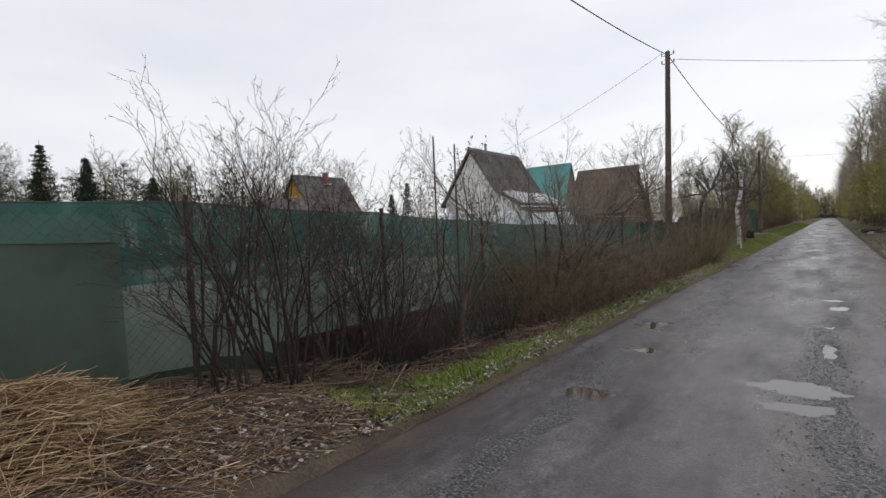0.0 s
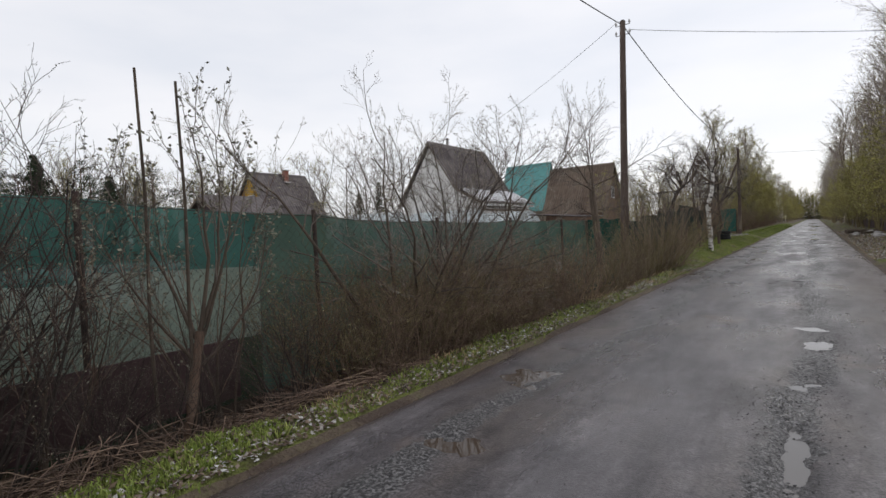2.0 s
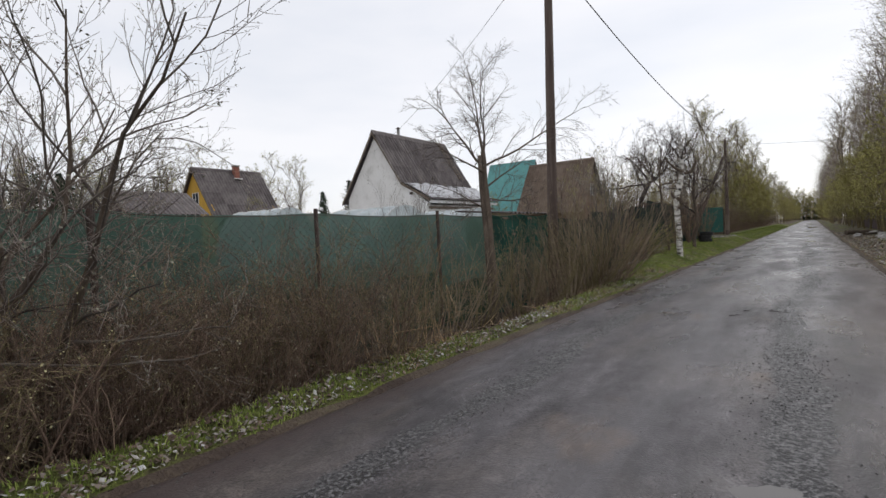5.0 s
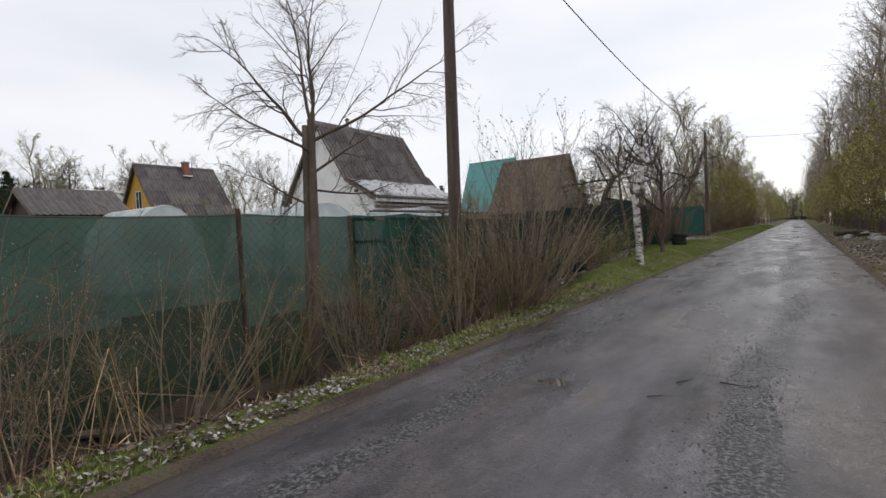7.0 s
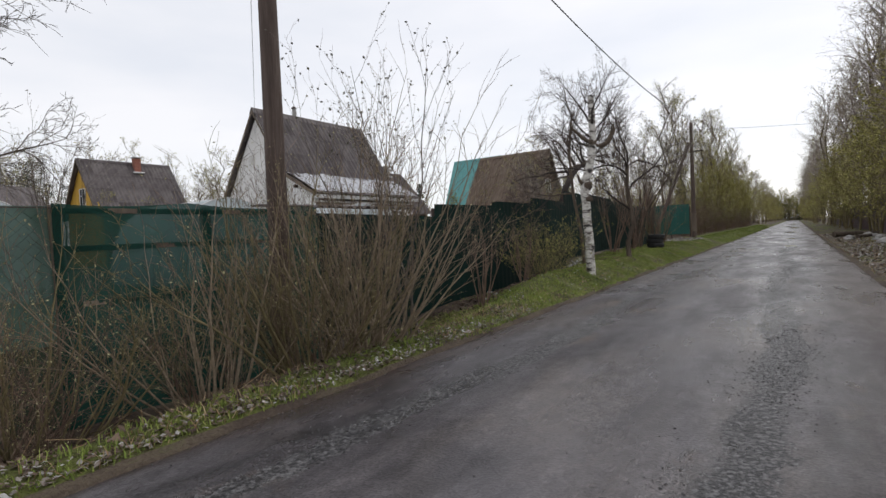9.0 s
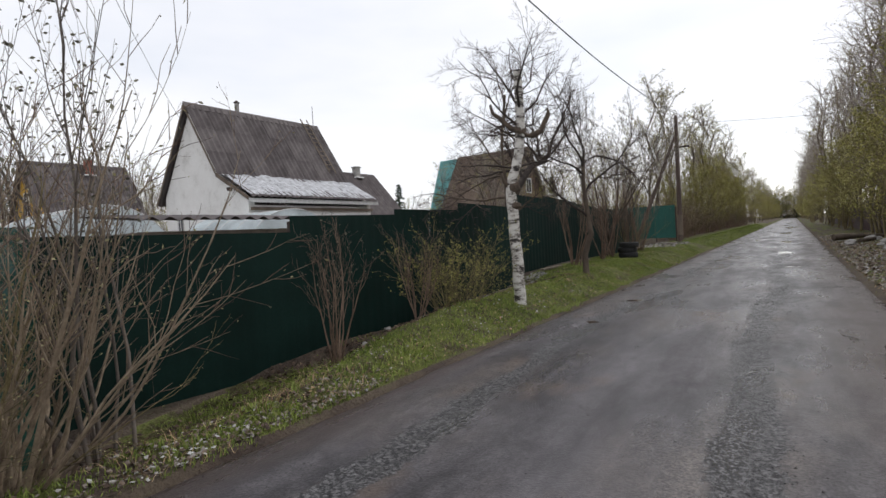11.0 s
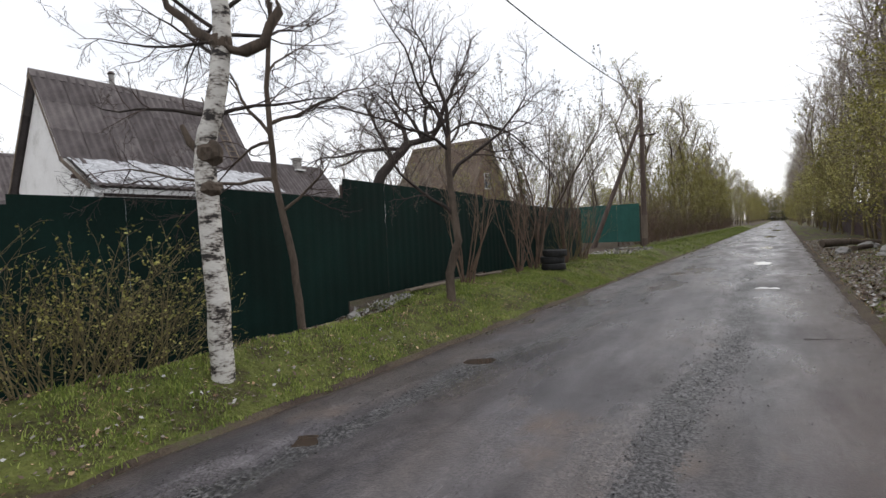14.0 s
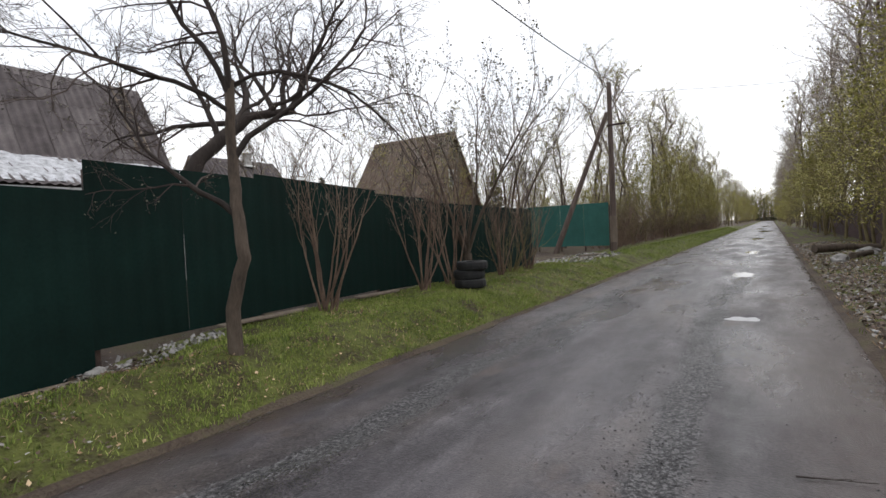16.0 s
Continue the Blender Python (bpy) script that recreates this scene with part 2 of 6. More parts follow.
M_PLUM = material("plum_brown_sheet", [(0.3, (0.035, 0.02, 0.022)), (0.7, (0.075, 0.045, 0.046))], 1.5, (0.6, 0.8), 0.2, 30, per_object=0.2)
M_TRIM = material("white_paint", [(0.3, (0.55, 0.55, 0.54)), (0.7, (0.75, 0.75, 0.74))], 5, (0.5, 0.7), 0.1, 40)
M_PANE = glassy("window_glass", (0.03, 0.035, 0.045), 0.06)
M_BRICK = material("red_chimney_brick", [(0.3, (0.20, 0.075, 0.055)), (0.7, (0.32, 0.14, 0.10))], 8, (0.8, 0.95), 0.4, 40)
M_POLY = sheer("milky_polycarbonate", (0.66, 0.72, 0.74), 0.85, through=0.4)
M_RUBBER = material("old_tyre_rubber", [(0.3, (0.012, 0.012, 0.013)), (0.7, (0.03, 0.03, 0.03))], 6, (0.6, 0.85), 0.3, 60)
M_CONCRETE = material("grey_concrete", [(0.3, (0.22, 0.21, 0.20)), (0.7, (0.40, 0.39, 0.37))], 4, (0.8, 0.95), 0.5, 40)


# ---------------------------------------------------------------- builders
def mesh_object(name, verts, faces, mat, parent=None, label="", smooth=False):
    me = bpy.data.meshes.new(name)
    me.from_pydata(verts, [], faces)
    me.materials.append(mat)
    if smooth:
        me.shade_smooth()
    ob = new(name, me)
    if parent:
        ob.parent = parent
    if label:
        ob["label"] = label
    return ob


def part(name, bm, mat, parent, label=""):
    """Links a bmesh as one mesh object under a thing or a part."""
    me = bpy.data.meshes.new(name)
    bm.to_mesh(me)
    bm.free()
    me.materials.append(mat)
    ob = new(name, me)
    if parent:
        ob.parent = parent
    if label:
        ob["label"] = label
    return ob


def thing(name, m, label, category, group="", kind=""):
    ob = new(name)
    ob.empty_display_size = 0.2
    ob.matrix_world = m
    return tagged(ob, label, category, group, kind)


def box(lo, hi, bevel=0.0, bm=None):
    bm = bm or bmesh.new()
    c = [(a + b) / 2 for a, b in zip(lo, hi)]
    s = [b - a for a, b in zip(lo, hi)]
    r = bmesh.ops.create_cube(bm, size=1.0, matrix=Matrix.Translation(c) @ Matrix.Diagonal((*s, 1)))
    if bevel:
        edges = list({e for v in r["verts"] for e in v.link_edges})
        bmesh.ops.bevel(bm, geom=edges, offset=bevel, segments=1, affect="EDGES")
    return bm


def rod(a, b, r0, r1=None, sides=10, bm=None):
    bm = bm or bmesh.new()
    a, b = Vector(a), Vector(b)
    d = b - a
    m = Matrix.Translation((a + b) / 2) @ d.to_track_quat("Z", "Y").to_matrix().to_4x4()
    bmesh.ops.create_cone(bm, cap_ends=True, segments=sides, radius1=r0, radius2=r0 if r1 is None else r1, depth=d.length, matrix=m)
    return bm


def prism(outline, thick, axis_map, bm=None):
    """Extrudes a closed 2D outline; axis_map turns (u, v, w) into (x, y, z)."""
    bm = bm or bmesh.new()
    f = [bm.verts.new(axis_map(u, v, 0)) for u, v in outline]
    g = [bm.verts.new(axis_map(u, v, thick)) for u, v in outline]
    n = len(outline)
    bm.faces.new(f)
    bm.faces.new(list(reversed(g)))
    for i in range(n):
        bm.faces.new((f[i], g[i], g[(i + 1) % n], f[(i + 1) % n]))
    bmesh.ops.recalc_face_normals(bm, faces=bm.faces)
    return bm


class Tubes:
    """Gathers many thin tapered tubes and small leaf faces into plain vertex and face lists."""

    def __init__(self):
        self.v, self.f = [], []

    def add(self, pts, r0, r1, sides=3):
        n = len(pts)
        base = len(self.v)
        d = (pts[-1] - pts[0])
        if d.length < 1e-6:
            return
        u = d.orthogonal().normalized()
        w = d.cross(u).normalized()
        ring = [u * math.cos(2 * math.pi * k / sides) + w * math.sin(2 * math.pi * k / sides) for k in range(sides)]
        for i, p in enumerate(pts):
            r = r0 + (r1 - r0) * i / (n - 1)
            self.v.extend((p + q * r)[:] for q in ring)
        for i in range(n - 1):
            a = base + i * sides
            for k in range(sides):
                k2 = (k + 1) % sides
                self.f.append((a + k, a + k2, a + sides + k2, a + sides + k))

    def leaf(self, p, size, rng, long=1.6):
        a = Vector((rng.gauss(0, 1), rng.gauss(0, 1), rng.gauss(0, 0.8))).normalized()
        b = a.orthogonal().normalized()
        base = len(self.v)
        self.v.extend(((p)[:], (p + a * size * long * 0.5 + b * size * 0.5)[:], (p + a * size * long)[:], (p + a * size * long * 0.5 - b * size * 0.5)[:]))
        self.f.append((base, base + 1, base + 2, base + 3))

    def make(self, name, mat, parent, label="", smooth=True):
        return mesh_object(name, self.v, self.f, mat, parent, label, smooth)


def grow(out, leaves, p, d, length, radius, level, spec, rng, spec_taper=0.46):
    """One limb and, from it, its twigs. spec has per level: (children, length ratio, spread, upward pull, wobble, from, segments, sides)."""
    kids, ratio, spread, up, wobble, start, segs, sides = spec[level]
    pts = [p.copy()]
    d = d.normalized()
    dirs = []
    for _ in range(segs):
        d = (d + Vector((rng.gauss(0, wobble), rng.gauss(0, wobble), rng.gauss(0, wobble) + up))).normalized()
        dirs.append(d.copy())
        pts.append(pts[-1] + d * (length / segs))
    tip = radius * (0.14 if level == 0 else 0.3 if level + 1 < len(spec) else 0.5)
    out[min(level, len(out) - 1)].add(pts, radius, tip, sides)
    if level + 1 < len(spec):
        n = kids if isinstance(kids, int) else rng.randint(*kids)
        for k in range(n):
            s = start + (1 - start) * (k + rng.random()) / n
            i = min(int(s * segs), segs - 1)
            q = pts[i].lerp(pts[i + 1], s * segs - i)
            side = dirs[i].orthogonal().normalized()
            side.rotate(Matrix.Rotation(rng.uniform(0, 2 * math.pi), 3, dirs[i]))
            nd = dirs[i] * math.cos(spread) + side * math.sin(spread) * rng.uniform(0.7, 1.25)
            grow(out, leaves, q, nd, length * ratio * rng.uniform(0.6, 1.15) * (1.15 - 0.5 * s), max(radius * (1 - 0.6 * s) * spec_taper, 0.0022), level + 1, spec, rng, spec_taper)
    elif leaves:
        bag, count, size, long = leaves
        for k in range(count):
            i = rng.randrange(1, segs + 1)
            bag.leaf(pts[i] + Vector((rng.gauss(0, 0.01), rng.gauss(0, 0.01), rng.gauss(0, 0.01))), size * rng.uniform(0.6, 1.3), rng, long)


def smooth01(a, b, t):
    t = min(1.0, max(0.0, (t - a) / (b - a)))
    return t * t * (3 - 2 * t)


# ---------------------------------------------------------------- ground
ROAD_L, ROAD_R = -2.55, 2.0


def ground_z(x, y):
    """Height of the ground: road level is 0; a ditch along the first fence, a raised grass verge further on."""
    z = 0.0
    edge = ROAD_L + 0.14 * noise.noise((0, y * 0.8, 5.5)) + 0.06 * noise.noise((0, y * 3.1, 9.5)) if -12 < y < 160 else ROAD_L
    if x < edge:
        s = edge - x
        near_ditch = smooth01(2.6, 6.0, y) * (1 - smooth01(22.5, 27.5, y))
        ditch = -0.62 * smooth01(0.45, 1.5, s) * (1 - 0.8 * smooth01(2.3, 3.6, s))
        start = 0.16 * smooth01(0.1, 1.6, s) * (1 - smooth01(3, 6, y))
        high = 0.28 * smooth01(0.1, 1.1, s) * smooth01(22.5, 28.5, y) * (1 - 1.7 * smooth01(1.1, 2.1, s) * (1 - smooth01(30.5, 35.5, y)) * (1 - smooth01(8, 12, s)))
        z = ditch * near_ditch + start + high + 0.04 * smooth01(0, 0.4, s)
        if s > 6:
            z *= max(0.0, 1 - (s - 6) / 10)
        if s < 14:
            z += smooth01(0.0, 0.4, s) * (0.03 * noise.noise((x * 1.7, y * 1.7, 3.1)) + 0.022 * noise.noise((x * 5.5, y * 5.5, 7.7)))
    elif x > ROAD_R:
        s = x - ROAD_R
        z = 0.10 * smooth01(0.1, 1.4, s) + (0.04 * noise.noise((x * 1.3, y * 1.3, 8.2)) if s < 10 else 0)
    else:
        z = -0.09 * smooth01(0, 0.12, min(x - edge, ROAD_R - x))
    return z


def axis(parts):
    vals = []
    for a, b, step in parts:
        n = max(1, round((b - a) / step))
        vals += [a + (b - a) * i / n for i in range(n)]
    return vals + [parts[-1][1]]


def grid(xs, ys, f):
    verts = [(x, y, f(x, y)) for y in ys for x in xs]
    w = len(xs)
    faces = [(j * w + i, j * w + i + 1, (j + 1) * w + i + 1, (j + 1) * w + i) for j in range(len(ys) - 1) for i in range(w - 1)]
    return verts, faces


def ground_material():
    m = material("earth_and_turf", [(0.2, (0.030, 0.021, 0.018)), (0.42, (0.064, 0.046, 0.036)), (0.56, (0.10, 0.078, 0.055)), (0.75, (0.095, 0.10, 0.042))], 1.1, (0.85, 1), 0.9, 30, bump_dist=0.05)
    return m


M_EARTH = ground_material()
M_TURF = material("mossy_turf", [(0.30, (0.05, 0.036, 0.024)), (0.42, (0.075, 0.07, 0.027)), (0.53, (0.11, 0.125, 0.031)), (0.75, (0.175, 0.19, 0.052))], 3.2, (0.85, 1), 1.0, 26, bump_dist=0.08)
xs = axis([(-1500, -200, 260), (-200, -40, 20), (-40, -12, 4), (-12, -7, 0.5), (-7, -2.2, 0.1), (-2.2, 1.8, 1.0), (1.8, 4.5, 0.15), (4.5, 14, 1.2), (14, 60, 12), (60, 1500, 240)])
ys = axis([(-60, -6, 9), (-6, 0, 0.5), (0, 46, 0.16), (46, 70, 0.8), (70, 150, 4), (150, 400, 25), (400, 2500, 300)])


def verge_width(y):
    """How far the turf reaches from the road before the ditch of the sheet fence."""
    return 1.0 + 1.0 * max(smooth01(31, 34, y), 1 - smooth01(25.0, 27.0, y))


def turf_here(x, y):
    """Whether the verge carries turf rather than bare earth."""
    k = 0.45 * noise.noise((x * 1.5, y * 1.5, 6.6)) + 0.25 * noise.noise((x * 5, y * 5, 2.6))
    if -5.3 < x < ROAD_L and 22.4 < y < 130:
        return k + 1.2 * smooth01(22.4, 24, y) - 1.3 * smooth01(verge_width(y), verge_width(y) * 1.4, ROAD_L - x) * (1 if y < 33 else 0.4) - 0.9 * (1 - smooth01(0, 0.22, ROAD_L - x)) > 0.2
    if -4.3 < x < ROAD_L and 3.5 < y < 6.5 and k + 0.35 - 0.5 * smooth01(3.6, 4.3, -x) > 0:
        return True
    if -3.35 < x < ROAD_L and y > 3.4:
        return k + 0.5 - 1.2 * smooth01(0.45, 0.8, ROAD_L - x) - 0.2 * (1 - smooth01(0, 0.12, ROAD_L - x)) > 0.1
    if ROAD_R + 0.1 < x < 5.5:
        return k > 0.0
    return False


v, f = grid(xs, ys, ground_z)
ground = tagged(mesh_object("ground", v, f, M_EARTH, smooth=True), "dark damp earth and mossy turf with a roadside ditch", "ground", kind="structure")
ground.data.materials.append(M_TURF)
for poly in ground.data.polygons:
    c = poly.center
    if -5.4 < c.x < 5.6 and turf_here(c.x, c.y):
        poly.material_index = 1

# wet worn asphalt with shallow hollows
HOLLOWS = [  # centre x, y, half width, half length, depth
    (-1.47, 5.10, 0.24, 0.22, 0.05), (-1.55, 7.10, 0.30, 0.18, 0.05), (0.13, 6.18, 0.33, 0.22, 0.055), (0.14, 5.52, 0.31, 0.13, 0.045),
    (0.50, 7.20, 0.10, 0.28, 0.045), (0.43, 7.80, 0.09, 0.30, 0.045), (0.40, 8.35, 0.10, 0.22, 0.045), (0.36, 9.72, 0.26, 0.24, 0.05), (0.36, 10.05, 0.14, 0.2, 0.045), (0.40, 8.0, 0.08, 0.42, 0.045), (-1.83, 28.6, 0.13, 0.2, 0.04), (-1.78, 31.39, 0.13, 0.16, 0.045), (-2.1, 10.24, 0.22, 0.14, 0.04),
    (-1.95, 8.85, 0.28, 0.26, 0.05), (0.42, 12.70, 0.22, 0.17, 0.055), (0.53, 11.55, 0.12, 0.20, 0.05),
    (0.44, 10.46, 0.11, 0.18, 0.045), (-1.18, 18.03, 0.16, 0.10, 0.045),
    (0.74, 38.8, 0.18, 0.22, 0.05), (-1.86, 28.98, 0.15, 0.10, 0.04), (0.45, 45.5, 0.25, 0.5, 0.05), (0.4, 56, 0.3, 0.9, 0.05),
    (0.3, 72, 0.35, 2.0, 0.05), (0.5, 95, 0.5, 4, 0.05), (-0.2, 110, 0.6, 4, 0.05), (0.3, 135, 0.8, 6, 0.05)]


def road_z(x, y):
    edge = min(x - ROAD_L, ROAD_R - x)
    z = 0.010 * noise.noise((x * 1.6, y * 0.7, 0.3)) + 0.006 * noise.noise((x * 6, y * 5, 1.7)) + 0.012 * (1 - smooth01(0.0, 1.8, abs(x + 0.3)))
    for cx, cy, rx, ry, dep in HOLLOWS:
        if abs(y - cy) < 2.2 * ry and abs(x - cx) < 2.2 * rx:
            wx = 0.55 * noise.noise((x * 4.3, y * 4.3, cy)) + 0.3 * noise.noise((x * 11, y * 11, cy))
            wy = 0.55 * noise.noise((x * 4.3, y * 4.3, cy + 40)) + 0.3 * noise.noise((x * 11, y * 11, cy + 40))
            q = ((x - cx) / rx + wx) ** 2 + ((y - cy) / ry + wy) ** 2
            k = math.exp(-q * 0.9)
            z -= dep * k * (1 + 0.55 * noise.noise((x * 8, y * 8, cy)) + 0.3 * noise.noise((x * 22, y * 22, cy)))
    for cx, wid, a, b in ((0.42, 0.28, 3.0, 60), (-1.65, 0.25, 12.0, 42)):
        k = math.exp(-((x - cx - 0.12 * math.sin(y * 0.6)) / wid) ** 2) * smooth01(a, a + 3, y) * (1 - smooth01(b, b + 8, y))
        if k > 0.05:
            z -= k * (0.012 + 0.016 * abs(noise.noise((x * 11, y * 9, 5.1))))
    return z - 0.07 * (1 - smooth01(-0.02, 0.14 + 0.05 * noise.noise((0, y * 1.5, 4)), edge))


def road_material():
    m = bpy.data.materials.new("wet_worn_asphalt")
    m.use_nodes = True
    n, l = m.node_tree.nodes, m.node_tree.links
    b = n["Principled BSDF"]
    co = n.new("ShaderNodeTexCoord")

    def tex(scale, stretch, detail=6, rough=0.6):
        mp = n.new("ShaderNodeMapping")
        mp.inputs["Scale"].default_value = stretch
        t = n.new("ShaderNodeTexNoise")
        t.inputs["Scale"].default_value = scale
        t.inputs["Detail"].default_value = detail
        t.inputs["Roughness"].default_value = rough
        l.new(co.outputs["Object"], mp.inputs["Vector"])
        l.new(mp.outputs[0], t.inputs["Vector"])
        return t.outputs["Fac"]

    def ramp(src, stops):
        r = n.new("ShaderNodeValToRGB")
        while len(r.color_ramp.elements) < len(stops):
            r.color_ramp.elements.new(0.5)
        for e, (pos, c) in zip(r.color_ramp.elements, stops):
            e.position, e.color = pos, (*c, 1)
        l.new(src, r.inputs["Fac"])
        return r.outputs["Color"]

    def blend(fac, a, c, mode="MIX"):
        x = n.new("ShaderNodeMix")
        x.data_type, x.blend_type = "RGBA", mode
        if isinstance(fac, float):
            x.inputs["Factor"].default_value = fac
        else:
            l.new(fac, x.inputs["Factor"])
        l.new(a, x.inputs["A"])
        l.new(c, x.inputs["B"])
        return x.outputs["Result"]

    streaks = tex(1.1, (1.7, 0.42, 1), 11, 0.72)
    patches = tex(0.55, (1, 0.6, 1), 6)
    grain = tex(55, (1, 1, 1), 3)
    mud = tex(0.8, (1, 0.4, 1), 5)
    base = ramp(streaks, [(0.36, (0.018, 0.0165, 0.018)), (0.47, (0.046, 0.041, 0.045)), (0.55, (0.064, 0.058, 0.063)), (0.66, (0.112, 0.104, 0.111))])
    brown = ramp(patches, [(0.3, (0.055, 0.044, 0.040)), (0.7, (0.105, 0.088, 0.078))])
    mask = ramp(mud, [(0.47, (0, 0, 0)), (0.66, (0.8, 0.8, 0.8))])
    col = blend(mask, base, brown)
    mottle = ramp(tex(7, (1, 0.8, 1), 9, 0.8), [(0.34, (0.62, 0.6, 0.6)), (0.5, (1.05, 1.05, 1.05)), (0.64, (1.5, 1.48, 1.46))])
    col = blend(1.0, col, mottle, "MULTIPLY")
    damp = ramp(tex(0.9, (1.2, 0.7, 1), 8, 0.7), [(0.36, (0.5, 0.49, 0.51)), (0.47, (1, 1, 1))])
    col = blend(1.0, col, damp, "MULTIPLY")
    speck = ramp(grain, [(0.33, (0.45, 0.45, 0.45)), (0.52, (1.08, 1.08, 1.08)), (0.72, (1.7, 1.7, 1.7))])
    col = blend(1.0, col, speck, "MULTIPLY")
    sep = n.new("ShaderNodeSeparateXYZ")
    l.new(co.outputs["Object"], sep.inputs[0])

    def calc(op, a, c=None, d=None):
        x = n.new("ShaderNodeMath")
        x.operation = op
        for k, s in enumerate((a, c, d)):
            if s is not None:
                if isinstance(s, (int, float)):
                    x.inputs[k].default_value = s
                else:
                    l.new(s, x.inputs[k])
        return x.outputs[0]

    def band(centre, half, wander):
        off = calc("SUBTRACT", sep.outputs["X"], centre)
        off = calc("MULTIPLY_ADD", calc("SINE", calc("MULTIPLY", sep.outputs["Y"], 0.6)), -0.12, off)
        off = calc("MULTIPLY_ADD", calc("SUBTRACT", wander, 0.5), 0.5, off)
        k = calc("DIVIDE", calc("ABSOLUTE", off), half)
        return calc("SUBTRACT", 1.0, calc("MINIMUM", k, 1.0))

    wander = tex(0.5, (0.15, 1, 1), 4)
    chips = tex(13, (1.2, 0.8, 1), 9, 0.85)
    gaps = tex(0.7, (1.5, 0.8, 1), 4)
    strip = calc("MAXIMUM", band(0.45, 0.30, wander), calc("MULTIPLY", band(-1.62, 0.26, wander), 0.95))
    worn = ramp(calc("ADD", calc("ADD", calc("MULTIPLY", strip, 0.34), calc("MULTIPLY", chips, 0.6)), calc("MULTIPLY", gaps, 0.5)), [(0.685, (0, 0, 0)), (0.72, (0.95, 0.95, 0.95))])
    broken = ramp(tex(38, (1, 1, 1), 5, 0.7), [(0.34, (0.007, 0.007, 0.008)), (0.48, (0.027, 0.026, 0.029)), (0.60, (0.19, 0.186, 0.188))])
    pale = ramp(calc("ADD", calc("MULTIPLY", band(-0.45, 0.95, wander), 0.55), calc("MULTIPLY", streaks, 0.6)), [(0.45, (0, 0, 0)), (0.85, (0.34, 0.34, 0.34))])
    dust = ramp(patches, [(0.3, (0.143, 0.136, 0.144)), (0.7, (0.182, 0.172, 0.18))])
    col = blend(pale, col, dust)
    rim = calc("MAXIMUM", band(1.95, 1.15, wander), band(-2.5, 0.4, wander))
    rim = ramp(calc("MULTIPLY", rim, calc("ADD", chips, 0.4)), [(0.12, (0, 0, 0)), (0.6, (0.85, 0.85, 0.85))])
    soil = ramp(chips, [(0.3, (0.030, 0.021, 0.020)), (0.7, (0.075, 0.053, 0.048))])
    col = blend(rim, col, soil)
    ochre = ramp(tex(0.75, (1.2, 0.7, 1), 5), [(0.60, (0, 0, 0)), (0.72, (0.6, 0.6, 0.6))])
    rust = ramp(chips, [(0.3, (0.10, 0.065, 0.045)), (0.7, (0.19, 0.135, 0.095))])
    col = blend(ochre, col, rust)
    col = blend(worn, col, broken)
    l.new(col, b.inputs["Base Color"])
    wet = tex(0.9, (1.3, 0.35, 1), 6)
    rr = n.new("ShaderNodeMapRange")
    rr.inputs["From Min"].default_value, rr.inputs["From Max"].default_value = 0.36, 0.62
    rr.inputs["To Min"].default_value, rr.inputs["To Max"].default_value = 0.58, 0.20
    l.new(wet, rr.inputs["Value"])
    l.new(rr.outputs[0], b.inputs["Roughness"])
    b.inputs["Specular IOR Level"].default_value = 0.4
    bp = n.new("ShaderNodeBump")
    bp.inputs["Strength"].default_value = 0.55
    bp.inputs["Distance"].default_value = 0.012
    l.new(grain, bp.inputs["Height"])
    bp2 = n.new("ShaderNodeBump")
    bp2.inputs["Distance"].default_value = 0.03
    l.new(calc("MULTIPLY", worn, 0.9), bp2.inputs["Strength"])
    l.new(tex(24, (1, 1, 1), 5, 0.7), bp2.inputs["Height"])
    l.new(bp.outputs[0], bp2.inputs["Normal"])
    l.new(bp2.outputs[0], b.inputs["Normal"])
    return m


M_ROAD = road_material()
xs = axis([(ROAD_L - 0.12, ROAD_R + 0.12, 0.055)])
ys = axis([(-12, 0, 0.3), (0, 44, 0.06), (44, 70, 0.3), (70, 160, 1.2), (160, 300, 10)])
v, f = grid(xs, ys, road_z)
tagged(mesh_object("road", v, f, M_ROAD, smooth=True), "wet worn grey asphalt road with potholes and crumbled strips", "road", kind="structure")


def puddle(cx, cy, rx, ry, dep):
    """Still water filling a hollow: the sheet ends under the road around it, so the shore follows the surface."""
    n = 32
    pts = [(1.75 * rx * math.cos(2 * math.pi * i / n), 1.75 * ry * math.sin(2 * math.pi * i / n), 0) for i in range(n)]
    # right-hand puddles get the water with sky brightness in its colour
    ob = mesh_object("puddle", [(0, 0, 0)] + pts, [(0, i + 1, (i + 1) % n + 1) for i in range(n)], M_SILT_SKY if cx > 0 else M_WATER)
    rim = min(road_z(cx + p[0], cy + p[1]) for p in pts)
    ob.location = (cx, cy, min(rim - 0.002, road_z(cx, cy) + dep * 0.68))
    tagged(ob, "shallow rainwater puddle in a hollow of the road", "puddle", "puddles on the road")


for h in HOLLOWS:
    puddle(*h)

# ---------------------------------------------------------------- fences
FX = -5.2


